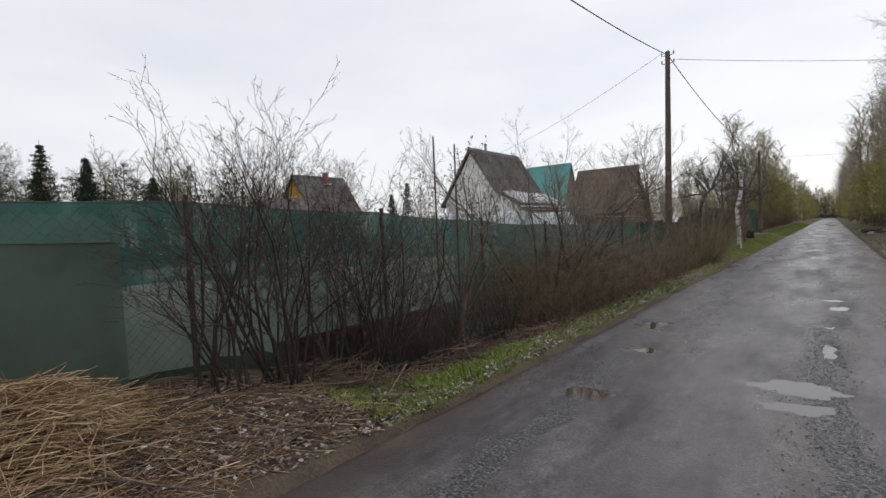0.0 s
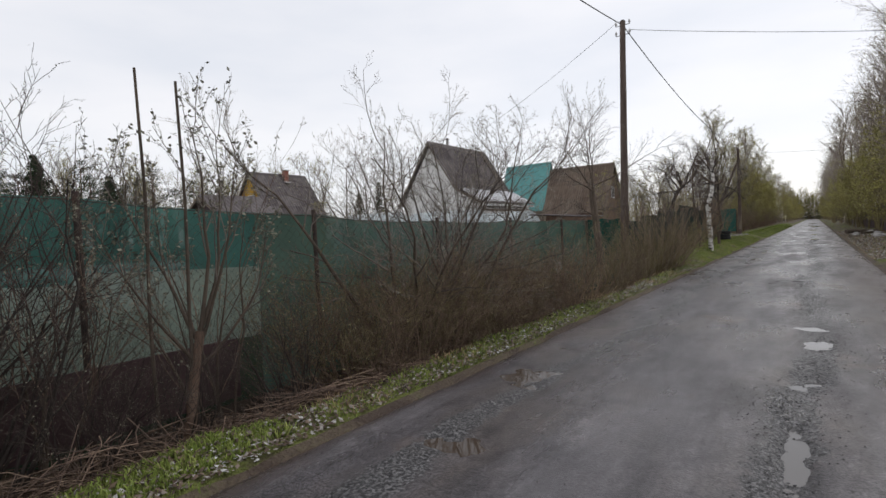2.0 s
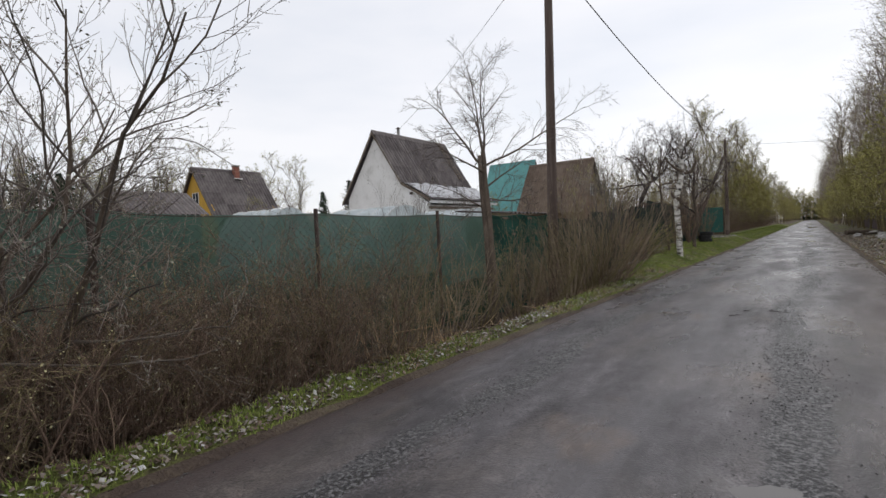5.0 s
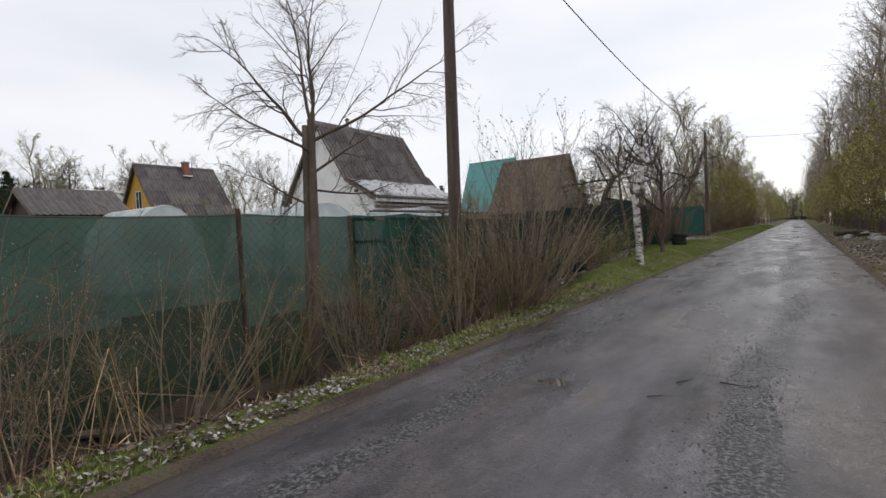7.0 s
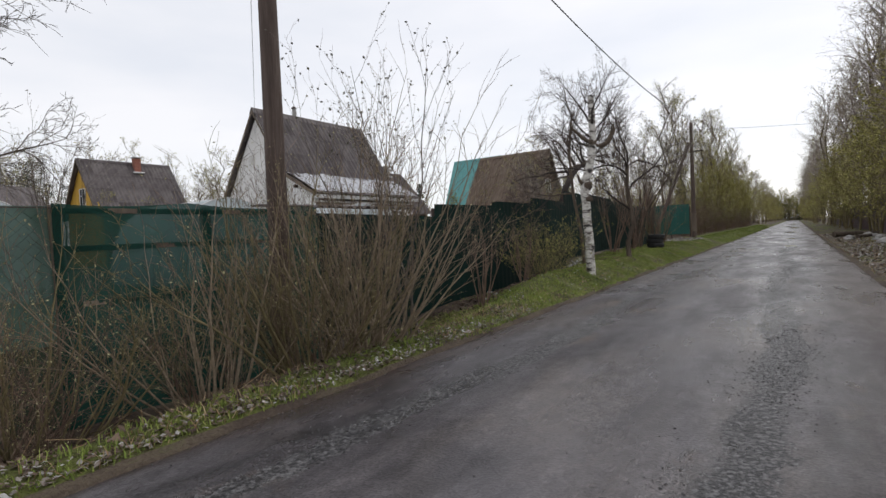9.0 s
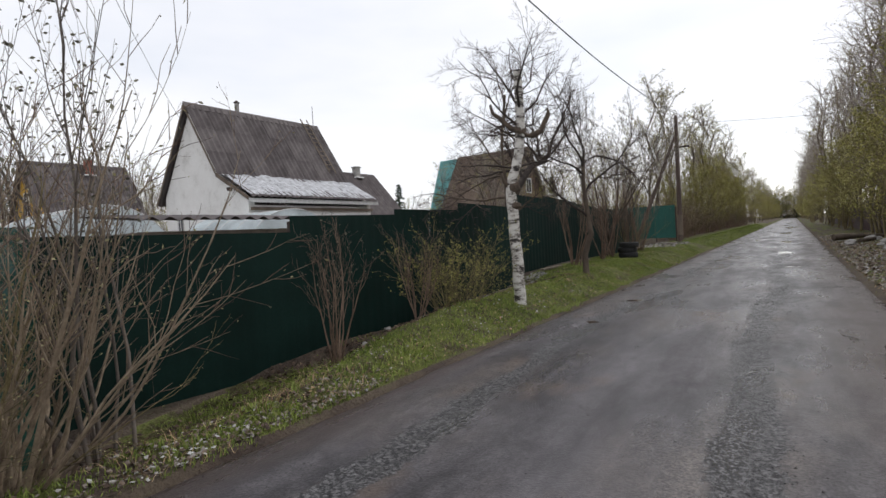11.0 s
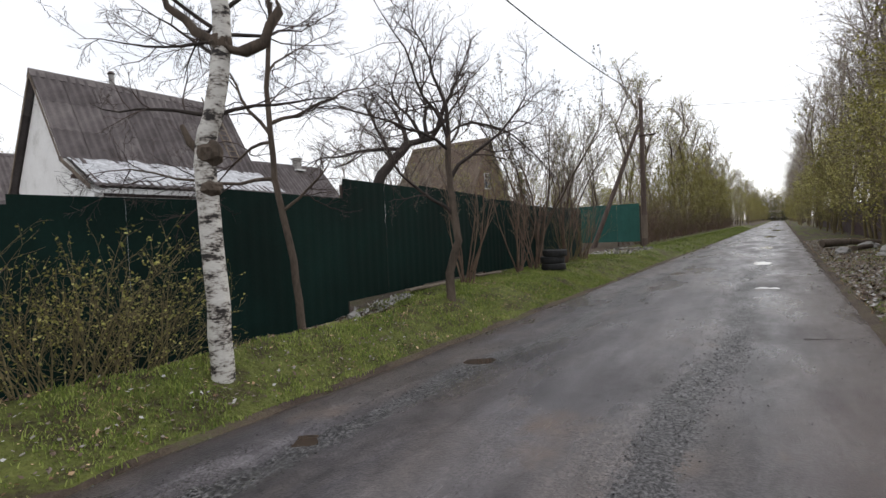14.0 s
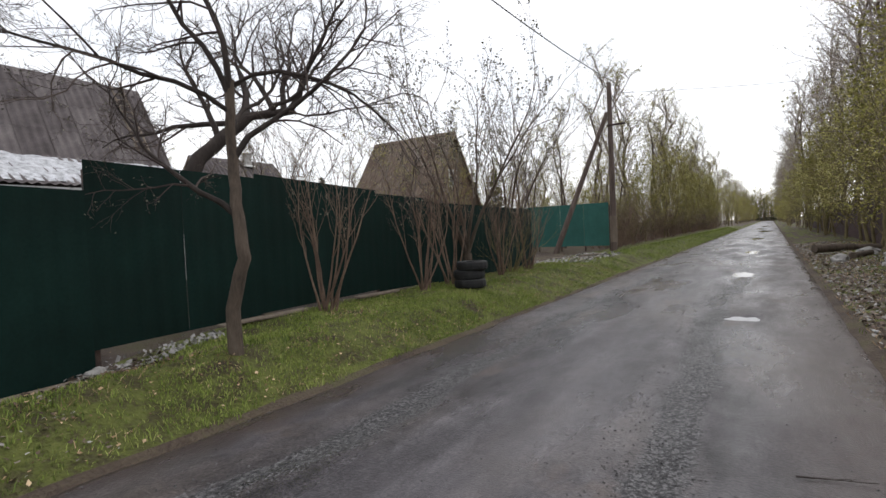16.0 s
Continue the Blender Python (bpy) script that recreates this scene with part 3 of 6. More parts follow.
def chain_fence():
    """Chain-link fence on steel posts with green shade net hung behind the wire."""
    y0, y1 = -6.0, 19.6
    top = lambda y: 2.14 - 0.40 * smooth01(2.0, 13.0, y)
    low = lambda y: ground_z(FX, y) + 0.02
    t = thing("chain_link_fence", pose(0, 0, 0), "chain-link fence on rusty steel posts, hung with green shade net", "fence")
    for y in (-5.7, -2.8, 0.1, 2.99, 6.04, 8.9, 11.8, 14.65, 17.6):
        part("post", rod((FX + 0.03, y, ground_z(FX, y) - 0.3), (FX + 0.03 - 0.02, y, top(y) + 0.06), 0.032, sides=10), M_IRON, t, "dark rusty steel post")
    n, rows = 128, 24
    w = rows + 1
    verts = []
    for j in range(n + 1):
        yy = y0 + (y1 - y0) * j / n
        sag = 0.035 * abs(math.sin(yy * math.pi / 2.95)) + 0.012 * noise.noise((yy * 1.9, 0, 3))
        for r in range(rows + 1):
            z = low(yy) + (top(yy) - sag - low(yy)) * r / rows
            verts.append((FX - 0.05 + 0.03 * math.sin(yy * 2.1 + r * 0.33) * (r / rows) + 0.012 * noise.noise((yy * 3, r * 0.4, 8)), yy, z))
    faces = [(j * w + r, j * w + r + 1, (j + 1) * w + r + 1, (j + 1) * w + r) for j in range(n) for r in range(rows)]
    net = mesh_object("shade_net", verts, faces, M_NET, t, "faded green woven shade net in overlapping widths, shade painted low down", smooth=True)
    for m in (M_NET_TEAL, M_NET_PALE, M_NET_OLIVE_SHADED):
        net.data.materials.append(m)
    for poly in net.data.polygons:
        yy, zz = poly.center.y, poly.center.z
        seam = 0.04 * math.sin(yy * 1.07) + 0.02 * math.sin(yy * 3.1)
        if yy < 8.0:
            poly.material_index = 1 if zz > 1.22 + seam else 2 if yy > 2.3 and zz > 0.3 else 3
        # low band in the olive tone: dimmer light near the ground, painted on
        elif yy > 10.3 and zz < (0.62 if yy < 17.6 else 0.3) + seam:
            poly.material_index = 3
    wires = Tubes()
    pitch = 0.062
    j = 0
    yy = y0
    while yy < y1:
        z0, z1 = low(yy), top(yy) - 0.03
        k = int((z1 - z0) / pitch)
        base = len(wires.v)
        r = 0.0016
        for q in range(k + 1):
            s = (q + j) % 2
            py, pz = yy + (pitch / 2 if s else -pitch / 2) , z0 + q * pitch
            wires.v.extend(((FX + 0.0 + r, py, pz), (FX - r, py, pz + r), (FX - r, py, pz - r)))
        for q in range(k):
            a = base + q * 3
            for m in range(3):
                m2 = (m + 1) % 3
                wires.f.append((a + m, a + m2, a + 3 + m2, a + 3 + m))
        yy += pitch
        j += 1
    w = wires.make("wire_mesh", M_GALV, t, "fine diamond wire mesh")
    w["kind"] = "stuff"
    rail = Tubes()
    pts = [Vector((FX, y0 + (y1 - y0) * i / 60, top(y0 + (y1 - y0) * i / 60) - 0.02 - 0.035 * abs(math.sin((y0 + (y1 - y0) * i / 60) * math.pi / 2.95)))) for i in range(61)]
    rail.add(pts, 0.006, 0.006, 6)
    rail.make("top_wire", M_IRON, t)


chain_fence()


def net_fence():
    """A stretch of darker net on timber rails."""
    y0, y1 = 19.6, 22.9
    t = thing("net_fence", pose(0, 0, 0), "timber rail fence covered with dark green netting", "fence")
    top = 1.72
    for y in (19.65, 21.2, 22.85):
        part("post", box((FX - 0.10, y - 0.05, ground_z(FX, y) - 0.3), (FX - 0.02, y + 0.05, top), 0.006), M_BOARD, t)
    for z in (0.15, 0.72, 1.28, top - 0.06):
        part("rail", box((FX - 0.018, y0, z - 0.03), (FX + 0.012, y1, z + 0.03), 0.005), M_BOARD, t)
    xs = [y0 + (y1 - y0) * i / 40 for i in range(41)]
    verts, faces = [], []
    for j, y in enumerate(xs):
        for r in range(9):
            z = ground_z(FX, y) + (top + 0.04 - 0.05 * abs(math.sin(y * 1.8)) - ground_z(FX, y)) * r / 8
            verts.append((FX + 0.02 + 0.012 * math.sin(y * 5 + r * 1.3), y, z))
    faces = [(j * 9 + r, j * 9 + r + 1, (j + 1) * 9 + r + 1, (j + 1) * 9 + r) for j in range(40) for r in range(8)]
    mesh_object("shade_net", verts, faces, M_NET_DARK, t, "dark green netting", smooth=True)


net_fence()


def profiled_sheet(y0, y1, zl0, zl1, zt0, zt1, x, mat, parent):
    """One painted sheet of low trapezoid ribs."""
    xs, n = [], max(6, int((y1 - y0) / 0.05))
    verts, faces = [], []
    for i in range(n + 1):
        s = i / n
        y = y0 + (y1 - y0) * s
        d = 0.004 if (i // 2) % 2 else 0.0
        zl, zt = zl0 + (zl1 - zl0) * s, zt0 + (zt1 - zt0) * s
        verts += [(x + d, y, zl), (x + d, y, zt), (x + d - 0.003, y, zl), (x + d - 0.003, y, zt)]
    for i in range(n):
        a, b = i * 4, i * 4 + 4
        faces += [(a, b, b + 1, a + 1), (a + 2, a + 3, b + 3, b + 2), (a + 1, b + 1, b + 3, a + 3), (a, a + 2, b + 2, b)]
    faces += [(0, 1, 3, 2), (n * 4, n * 4 + 2, n * 4 + 3, n * 4 + 1)]
    return mesh_object("panel", verts, faces, mat, parent)


def sheet_fence():
    t = thing("sheet_fence", pose(0, 0, 0), "dark green profiled sheet metal fence stepping up the verge", "fence")
    # stretch, bottom at both ends, top at both ends
    runs = [(22.9, 25.95, -0.28, -0.36, 1.66, 1.62), (25.95, 28.3, -0.38, -0.25, 1.86, 1.88), (28.3, 30.45, -0.15, -0.05, 1.98, 1.98),
            (30.45, 32.85, 0.0, 0.02, 2.14, 2.08), (32.85, 35.05, 0.30, 0.34, 2.42, 2.36), (35.05, 37.75, 0.36, 0.40, 2.42, 2.30),
            (37.75, 39.7, 0.36, 0.34, 2.24, 2.20), (39.7, 42.2, 0.30, 0.25, 2.12, 2.10), (42.2, 45.2, 0.10, 0.10, 2.08, 2.06)]
    for y0, y1, a, b, c, d in runs:
        n = max(1, round((y1 - y0) / 1.15))
        for i in range(n):
            s0, s1 = i / n, (i + 1) / n
            p = profiled_sheet(y0 + (y1 - y0) * s0, y0 + (y1 - y0) * s1 - 0.002, a + (b - a) * s0, a + (b - a) * s1, c + (d - c) * s0, c + (d - c) * s1, FX + 0.004 * (i % 2), M_PANEL, t)
        part("post", box((FX - 0.10, y0 + 0.02, ground_z(FX, y0) - 0.3), (FX - 0.04, y0 + 0.08, max(c, d) - 0.1), 0.004), M_IRON, t)
        part("rail", box((FX - 0.05, y0 + 0.09, c - 0.32), (FX - 0.006, y1, c - 0.28), 0.003), M_IRON, t)


sheet_fence()


def teal_fence():
    t = thing("teal_fence", pose(0, 0, 0), "teal green sheet metal fence beside the gateway", "fence")
    m = Matrix.Rotation(radians(90), 4, "Z")
    n = 5
    for i in range(n):
        p = profiled_sheet(0, 1.08, 0.55, 0.55, 2.42, 2.42, 0, M_PANEL_TEAL, t)
        p.matrix_local = Matrix.Translation((-4.75 - 1.09 * i, 52.6, 0)) @ m
    for i in range(n + 1):
        x = -4.72 - 1.09 * i
        part("post", box((x - 0.03, 52.62, 0.0), (x + 0.03, 52.70, 2.3), 0.004), M_IRON, t)
    part("rail", box((-10.2, 52.605, 0.9), (-4.7, 52.64, 0.96)), M_IRON, t)
    part("rail", box((-10.2, 52.605, 2.0), (-4.7, 52.64, 2.06)), M_IRON, t)


teal_fence()


def plum_fence():
    t = thing("plum_fence", pose(0, 0, 0), "dark plum-brown sheet fence behind the roadside trees", "fence")
    y = 34.0
    while y < 105:
        p = profiled_sheet(y, y + 2.45, 0.1, 0.1, 2.15, 2.15, 5.0, M_PLUM, t)
        part("post", box((5.03, y - 0.04, -0.1), (5.11, y + 0.04, 2.1), 0.004), M_IRON, t)
        y += 2.47


plum_fence()


# ---------------------------------------------------------------- houses
def corrugated(width, length, mat, parent, name="roof_sheet", pitch=0.3, amp=0.032):
    """One wavy sheet in its own plane: waves across u (0..width), length down v."""
    n = max(4, int(width / pitch * 6))
    verts = []
    for i in range(n + 1):
        u = width * i / n
        w = amp * math.sin(2 * math.pi * u / pitch)
        verts += [(u, 0, w), (u, length, w), (u, 0, w - 0.008), (u, length, w - 0.008)]
    faces = []
    for i in range(n):
        a, b = 4 * i, 4 * i + 4
        faces += [(a, b, b + 1, a + 1), (a + 2, a + 3, b + 3, b + 2), (a + 1, b + 1, b + 3, a + 3), (a, a + 2, b + 2, b)]
    return mesh_object(name, verts, faces, mat, parent)


def slope_sheets(parent, corner, along, down, length, depth, rows, cols, mat, seed=0):
    """Covers a roof slope with overlapping sheets. corner: upper corner; along, down: unit vectors."""
    along, down = Vector(along).normalized(), Vector(down).normalized()
    up = along.cross(down)
    if up.z < 0:
        up = -up
    rng = random.Random(seed)
    w, d = length / cols, depth / rows
    proto = {}
    for r in range(rows):
        for c in range(cols):
            o = Vector(corner) + along * (c * w) + down * (r * d) + up * (0.03 - 0.012 * r + 0.004 * (c % 2) + rng.uniform(0, 0.004))
            if "m" in proto:
                s = new("roof_sheet", proto["m"])
                s.parent = parent
            else:
                s = corrugated(w + 0.03, d + 0.10, mat, parent)
                proto["m"] = s.data
            third = along.cross(down)
            tilt = down + up * 0.012
            s.matrix_local = Matrix((( along.x, down.x, third.x, o.x), (along.y, down.y, third.y, o.y), (along.z, down.z, third.z, o.z), (0, 0, 0, 1)))


def window(parent, lo, hi, normal_axis, out, mat=None):
    """A framed window on a wall: lo and hi are its corners in the wall, out the direction it faces (+1 or -1)."""
    w = new("window")
    w.parent = parent
    (x0, y0, z0), (x1, y1, z1) = lo, hi
    t = 0.06
    if normal_axis == "y":
        f = lambda a, b, c, d, e0, e1: box((a, y0 + min(e0 * out, e1 * out), b), (c, y0 + max(e0 * out, e1 * out), d), 0.004)
        a0, a1 = x0, x1
    else:
        f = lambda a, b, c, d, e0, e1: box((x0 + min(e0 * out, e1 * out), a, b), (x0 + max(e0 * out, e1 * out), c, d), 0.004)
        a0, a1 = y0, y1
    part("pane", f(a0 + 0.01, z0 + 0.01, a1 - 0.01, z1 - 0.01, -0.02, 0.012), M_PANE, w)
    for name, g in (("frame", (a0 - t, z0 - t, a0, z1 + t)), ("frame", (a1, z0 - t, a1 + t, z1 + t)), ("frame", (a0, z1, a1, z1 + t)), ("sill", (a0, z0 - t, a1, z0)), ("mullion", ((a0 + a1) / 2 - 0.02, z0, (a0 + a1) / 2 + 0.02, z1)), ("mullion", (a0, (z0 + z1 * 2) / 3 - 0.02, (a0 + a1) / 2 - 0.021, (z0 + z1 * 2) / 3 + 0.02))):
        part(name, f(*g, -0.02, 0.045), M_TRIM, w)
    return w


def white_house():
    t = thing("white_house", pose(0, 0, 0), "white plastered cottage with a steep grey slate roof and snowy lean-to", "house")
    ya, yb = 34.1, 42.2
    rx, rz = -22.5, 8.25
    ex, ez = -20.25, 4.85
    lx, lz = -25.6, 3.75
    out = [(-25.2, -0.2), (-18.35, -0.2), (-18.35, 3.35), (ex + 0.05, ez - 0.22), (rx, rz - 0.28), (-25.2, 4.0)]
    part("wall", prism(out, 0.3, lambda u, v, w: (u, ya + 0.25 + w, v)), M_WHITEWALL, t, "whitewashed gable wall with stains")
    part("wall", prism(out, 0.3, lambda u, v, w: (u, yb - 0.55 + w, v)), M_WHITEWALL, t)
    part("wall", box((-18.65, ya + 0.56, -0.2), (-18.36, yb - 0.56, 3.2)), M_WHITEWALL, t)
    part("wall", box((-25.19, ya + 0.56, -0.2), (-24.9, yb - 0.56, 3.7)), M_WHITEWALL, t)
    d = Vector((ex - rx, 0, ez - rz))
    slope_sheets(t, (rx, ya, rz), (0, 1, 0), d, yb - ya, d.length + 0.1, 3, 8, M_SLATE, 1)
    d2 = Vector((lx - rx, 0, lz - rz))
    slope_sheets(t, (rx, ya, rz), (0, 1, 0), d2, yb - ya, d2.length, 3, 8, M_SLATE, 2)
    d3 = Vector((-17.95 - (ex - 0.1), 0, 3.55 - (ez - 0.05)))
    slope_sheets(t, (ex - 0.1, ya + 0.1, ez - 0.06), (0, 1, 0), d3, yb - ya - 0.1, d3.length, 1, 7, M_SLATE, 3)
    part("ridge_cap", prism([(-0.2, -0.27), (0, 0.05), (0.2, -0.27), (0.18, -0.29), (0, 0.0), (-0.18, -0.29)], yb - ya + 0.06, lambda u, v, w: (rx + u, ya - 0.03 + w, rz + 0.06 + v)), M_SLATE, t)
    # barge boards
    for (x0, z0, x1, z1) in ((rx, rz, ex, ez), (rx, rz, lx, lz), (ex, ez - 0.05, -17.95, 3.55)):
        part("barge_board", prism([(x0, z0 - 0.02), (x1, z1 - 0.02), (x1, z1 - 0.18), (x0, z0 - 0.2)], 0.03, lambda u, v, w: (u, ya - 0.03 + w, v)), M_BOARD, t)
    part("fascia", box((-18.02, ya, 3.28), (-17.98, yb, 3.46)), M_TRIM, t, "pale eaves board")
    part("eaves_board", box((-18.3, ya + 0.3, 2.95), (-18.22, yb - 0.2, 3.1)), M_BOARD, t)
    part("snow", snow_strip(ya + 0.15, yb - 0.1, ex + 0.15, ez - 0.08, -18.0, 3.60), M_SNOW, t, "thin old snow on the lean-to roof")
    part("chimney_pipe", rod((rx - 0.3, 37.1, 7.6), (rx - 0.3, 37.1, 8.85), 0.11), M_CONCRETE, t, "grey flue pipe")
    part("chimney_cap", rod((rx - 0.3, 37.1, 8.88), (rx - 0.3, 37.1, 9.0), 0.17, 0.04), M_IRON, t)
    part("aerial", rod((rx - 0.1, 42.0, 7.9), (rx - 0.1, 42.0, 9.5), 0.018), M_IRON, t)
    # roof ladder
    dd = d.normalized()
    off = Vector((-dd.z, 0, dd.x))
    off = off if off.z > 0 else -off
    ladder = new("roof_ladder")
    ladder.parent = t
    p0 = Vector((rx, 41.0, rz)) + off * 0.12 - dd * 0.35
    for yy in (41.05, 41.5):
        a = Vector((p0.x, yy, p0.z))
        part("rail", rod(a, a + dd * 4.0, 0.035, sides=6), M_BOARD, ladder)
    for i in range(11):
        a = Vector((p0.x, 41.06, p0.z)) + dd * (0.45 + 0.33 * i)
        part("rung", rod(a, a + Vector((0, 0.43, 0)), 0.025, sides=6), M_BOARD, ladder)
    window(t, (-24.1, ya + 0.25, 2.3), (-23.7, 0, 3.0), "y", -1)
    window(t, (-18.36, 40.2, 1.9), (0, 41.1, 2.75), "x", 1)
    part("door", box((-18.35, 36.0, 0.1), (-18.3, 36.9, 2.1), 0.01), M_BOARD, t)
    part("wall_lamp", box((-19.6, ya + 0.05, 3.9), (-19.45, ya + 0.25, 4.05), 0.02), M_IRON, t, "small dark wall lamp")


def snow_strip(y0, y1, xa, za, xb, zb):
    bm = bmesh.new()
    n, m = 60, 10
    rows = []
    for i in range(n + 1):
        y = y0 + (y1 - y0) * i / n
        row = []
        for j in range(m + 1):
            s = j / m
            h = 0.03 + 0.055 * noise.noise((y * 2.1, s * 3, 2.0)) - (0.08 if s < 0.1 + 0.2 * noise.noise((y, 0, 0)) else 0)
            row.append(bm.verts.new((xa + (xb - xa) * s, y, za + (zb - za) * s + h)))
        rows.append(row)
    for i in range(n):
        for j in range(m):
            bm.faces.new((rows[i][j], rows[i + 1][j], rows[i + 1][j + 1], rows[i][j + 1]))
    bmesh.ops.recalc_face_normals(bm, faces=bm.faces)
    return bm


white_house()


def gable_house(name, label, m, length, half, eave, ridge, wall_mat, roof_mat, rows, cols, overhang=0.35, front_window=None, chimney=None, side_window=None, group="", side_mat=None):
    """A plain gabled house: ridge along local y from 0 to length, gables at both ends."""
    t = thing(name, m, label, "house", group)
    out = [(-half, -0.2), (half, -0.2), (half, eave), (0, ridge - 0.12), (-half, eave)]
    part("wall", prism(out, 0.2, lambda u, v, w: (u, overhang + w, v)), wall_mat, t)
    part("wall", prism(out, 0.2, lambda u, v, w: (u, length - overhang - 0.2 + w, v)), wall_mat, t)
    for s in (-1, 1):
        part("wall", box((min(s * half, s * (half - 0.2)), overhang + 0.202, -0.2), (max(s * half, s * (half - 0.2)), length - overhang - 0.202, eave - 0.05)), side_mat or wall_mat, t)
        d = Vector((s * half, 0, eave - ridge))
        slope_sheets(t, (0, 0, ridge), (0, 1, 0), d, length, d.length * (half + 0.35) / half, rows, cols, roof_mat, rows)
        for y in (-0.02, length - 0.01):
            part("barge_board", prism([(0, ridge), (s * (half + 0.35), eave - 0.35 * (ridge - eave) / half), (s * (half + 0.35), eave - 0.35 * (ridge - eave) / half - 0.16), (0, ridge - 0.2)], 0.03, lambda u, v, w: (u, y + w, v)), M_BOARD, t)
    part("ridge_cap", prism([(-0.2, -0.2), (0, 0.05), (0.2, -0.2), (0.18, -0.22), (0, 0.0), (-0.18, -0.22)], length, lambda u, v, w: (u, w, ridge + 0.05 + v)), roof_mat, t)
    if front_window:
        x0, z0, x1, z1 = front_window
        window(t, (x0, overhang, z0), (x1, 0, z1), "y", -1)
    if chimney:
        y, x, z0, z1, mat = chimney
        c = part("chimney", box((x - 0.25, y - 0.25, z0), (x + 0.25, y + 0.25, z1), 0.02), mat, t)
        part("chimney_cap", box((x - 0.32, y - 0.32, z1 + 0.003), (x + 0.32, y + 0.32, z1 + 0.12), 0.02), M_CONCRETE, c)
        part("flashing", box((x - 0.42, y - 0.42, z0 + 0.3), (x + 0.5, y + 0.42, z0 + 0.42), 0.02), M_TRIM, c)
    return t


gable_house("brown_house", "brown boarded cottage with a steep brown-grey sheet roof", pose(-17.0, 60.4, 0, 0, 0, 90), 7.2, 3.3, 3.5, 8.3, M_BROWNWALL, M_SLATE_BROWN, 3, 7, front_window=(-0.45, 4.6, 0.45, 5.7))
gable_house("teal_roofed_house", "cottage with a bright teal sheet metal roof", pose(-38.0, 91.0, 0, 0, 0, 90), 9.2, 3.6, 5.5, 13.5, M_BOARD, M_TEAL_ROOF, 1, 4)
gable_house("yellow_house", "yellow boarded cottage with a dark slate roof and brick chimney", pose(-46.2, 34.4, 0), 7.4, 3.1, 4.4, 8.6, M_YELLOW, M_SLATE, 4, 8, front_window=(-0.45, 4.6, 0.55, 6.2), chimney=(4.4, 0.4, 7.4, 9.0, M_BRICK), side_mat=M_BOARD)
gable_house("grey_house", "cottage with a low grey slate roof", pose(-30.4, 49.1, 0), 6.6, 3.2, 3.6, 7.1, M_BOARD, M_SLATE, 2, 6, chimney=(4.2, 0.2, 6.4, 7.6, M_CONCRETE))
gable_house("long_shed", "long low shed with a plum-brown roof", pose(-35, 23.2, 0), 5.0, 2.3, 3.6, 4.95, M_PLUM, M_SLATE, 1, 5)


# ---------------------------------------------------------------- poles and cables
def insulator(parent, p, side):
    b = rod(p, Vector(p) + Vector((side * 0.14, 0, 0.0)), 0.012, sides=6)
    br = part("bracket", b, M_IRON, parent)
    q = Vector(p) + Vector((side * 0.14, 0, 0))
    bm = rod(q, q + Vector((0, 0, 0.07)), 0.018, sides=8)
    rod(q + Vector((0, 0, 0.06)), q + Vector((0, 0, 0.11)), 0.042, 0.03, 10, bm)
    rod(q + Vector((0, 0, 0.11)), q + Vector((0, 0, 0.15)), 0.028, 0.015, 10, bm)
    part("insulator", bm, M_PORCELAIN, br)
    return q + Vector((0, 0, 0.12))


def utility_pole(base, top, r0, r1, label):
    t = thing("utility_pole", Matrix.Translation(base), label, "utility pole", "poles along the road")
    d = Vector(top) - Vector(base)
    tb = Tubes()
    n = 14
    tb.add([d * (i / n) + Vector((0.01 * noise.noise((i, 0, base[1])), 0.01 * noise.noise((0, i, base[1])), 0)) + Vector((0, 0, -0.3 if i == 0 else 0)) for i in range(n + 1)], r0, r1, 16)
    tb.f.append(tuple(range(len(tb.v) - 16, len(tb.v))))
    tb.make("pole", M_POLE, t)
    return t, d


pole_a, da = utility_pole((-4.76, 21.87, ground_z(-4.76, 21.87)), (-4.54, 21.77, 8.3), 0.14, 0.09, "weathered brown wooden utility pole in the hedge")
ins_a = [insulator(pole_a, da + Vector((s * 0.08, 0, -0.12 - 0.32 * k)), s) for k in (0, 1) for s in (1, -1)]
part("cap", rod(da, da + Vector((0, 0, 0.05)), 0.1, 0.05), M_IRON, pole_a)
pole_b, db = utility_pole((-4.4, 52.0, ground_z(-4.4, 52.0)), (-4.4, 52.0, 7.35), 0.14, 0.09, "weathered wooden utility pole with a raking brace")
ins_b = [insulator(pole_b, db + Vector((s * 0.08, 0, -0.15 - 0.45 * k)), s) for k in (0, 1, 3) for s in (1, -1)]
part("brace", rod((-2.2, -1.2, -0.2), (-0.12, 0.0, 5.8), 0.12, 0.085, 12), M_POLE, pole_b, "raking wooden brace")
part("crossarm", box((-0.1, -0.16, 5.2), (0.65, -0.09, 5.28), 0.006), M_IRON, pole_b)
part("pin", rod((0.58, -0.12, 5.28), (0.58, -0.12, 5.5), 0.03), M_PORCELAIN, pole_b)
part("guard_tape", rod((0, 0, 0.4), (0, 0, 1.5), 0.143, 0.139, 16), M_BOARD, pole_b, "paler worn foot of the pole")


def cable(name, a, b, sag, r=0.011, label="black overhead cable between the poles"):
    a, b = Vector(a), Vector(b)
    tb = Tubes()
    n = 24
    tb.add([a.lerp(b, i / n) - Vector((0, 0, sag * 4 * (i / n) * (1 - i / n))) for i in range(n + 1)], r, r, 6)
    ob = tb.make(name, M_WIRE, None)
    tagged(ob, label, "cable", "overhead cables", "")


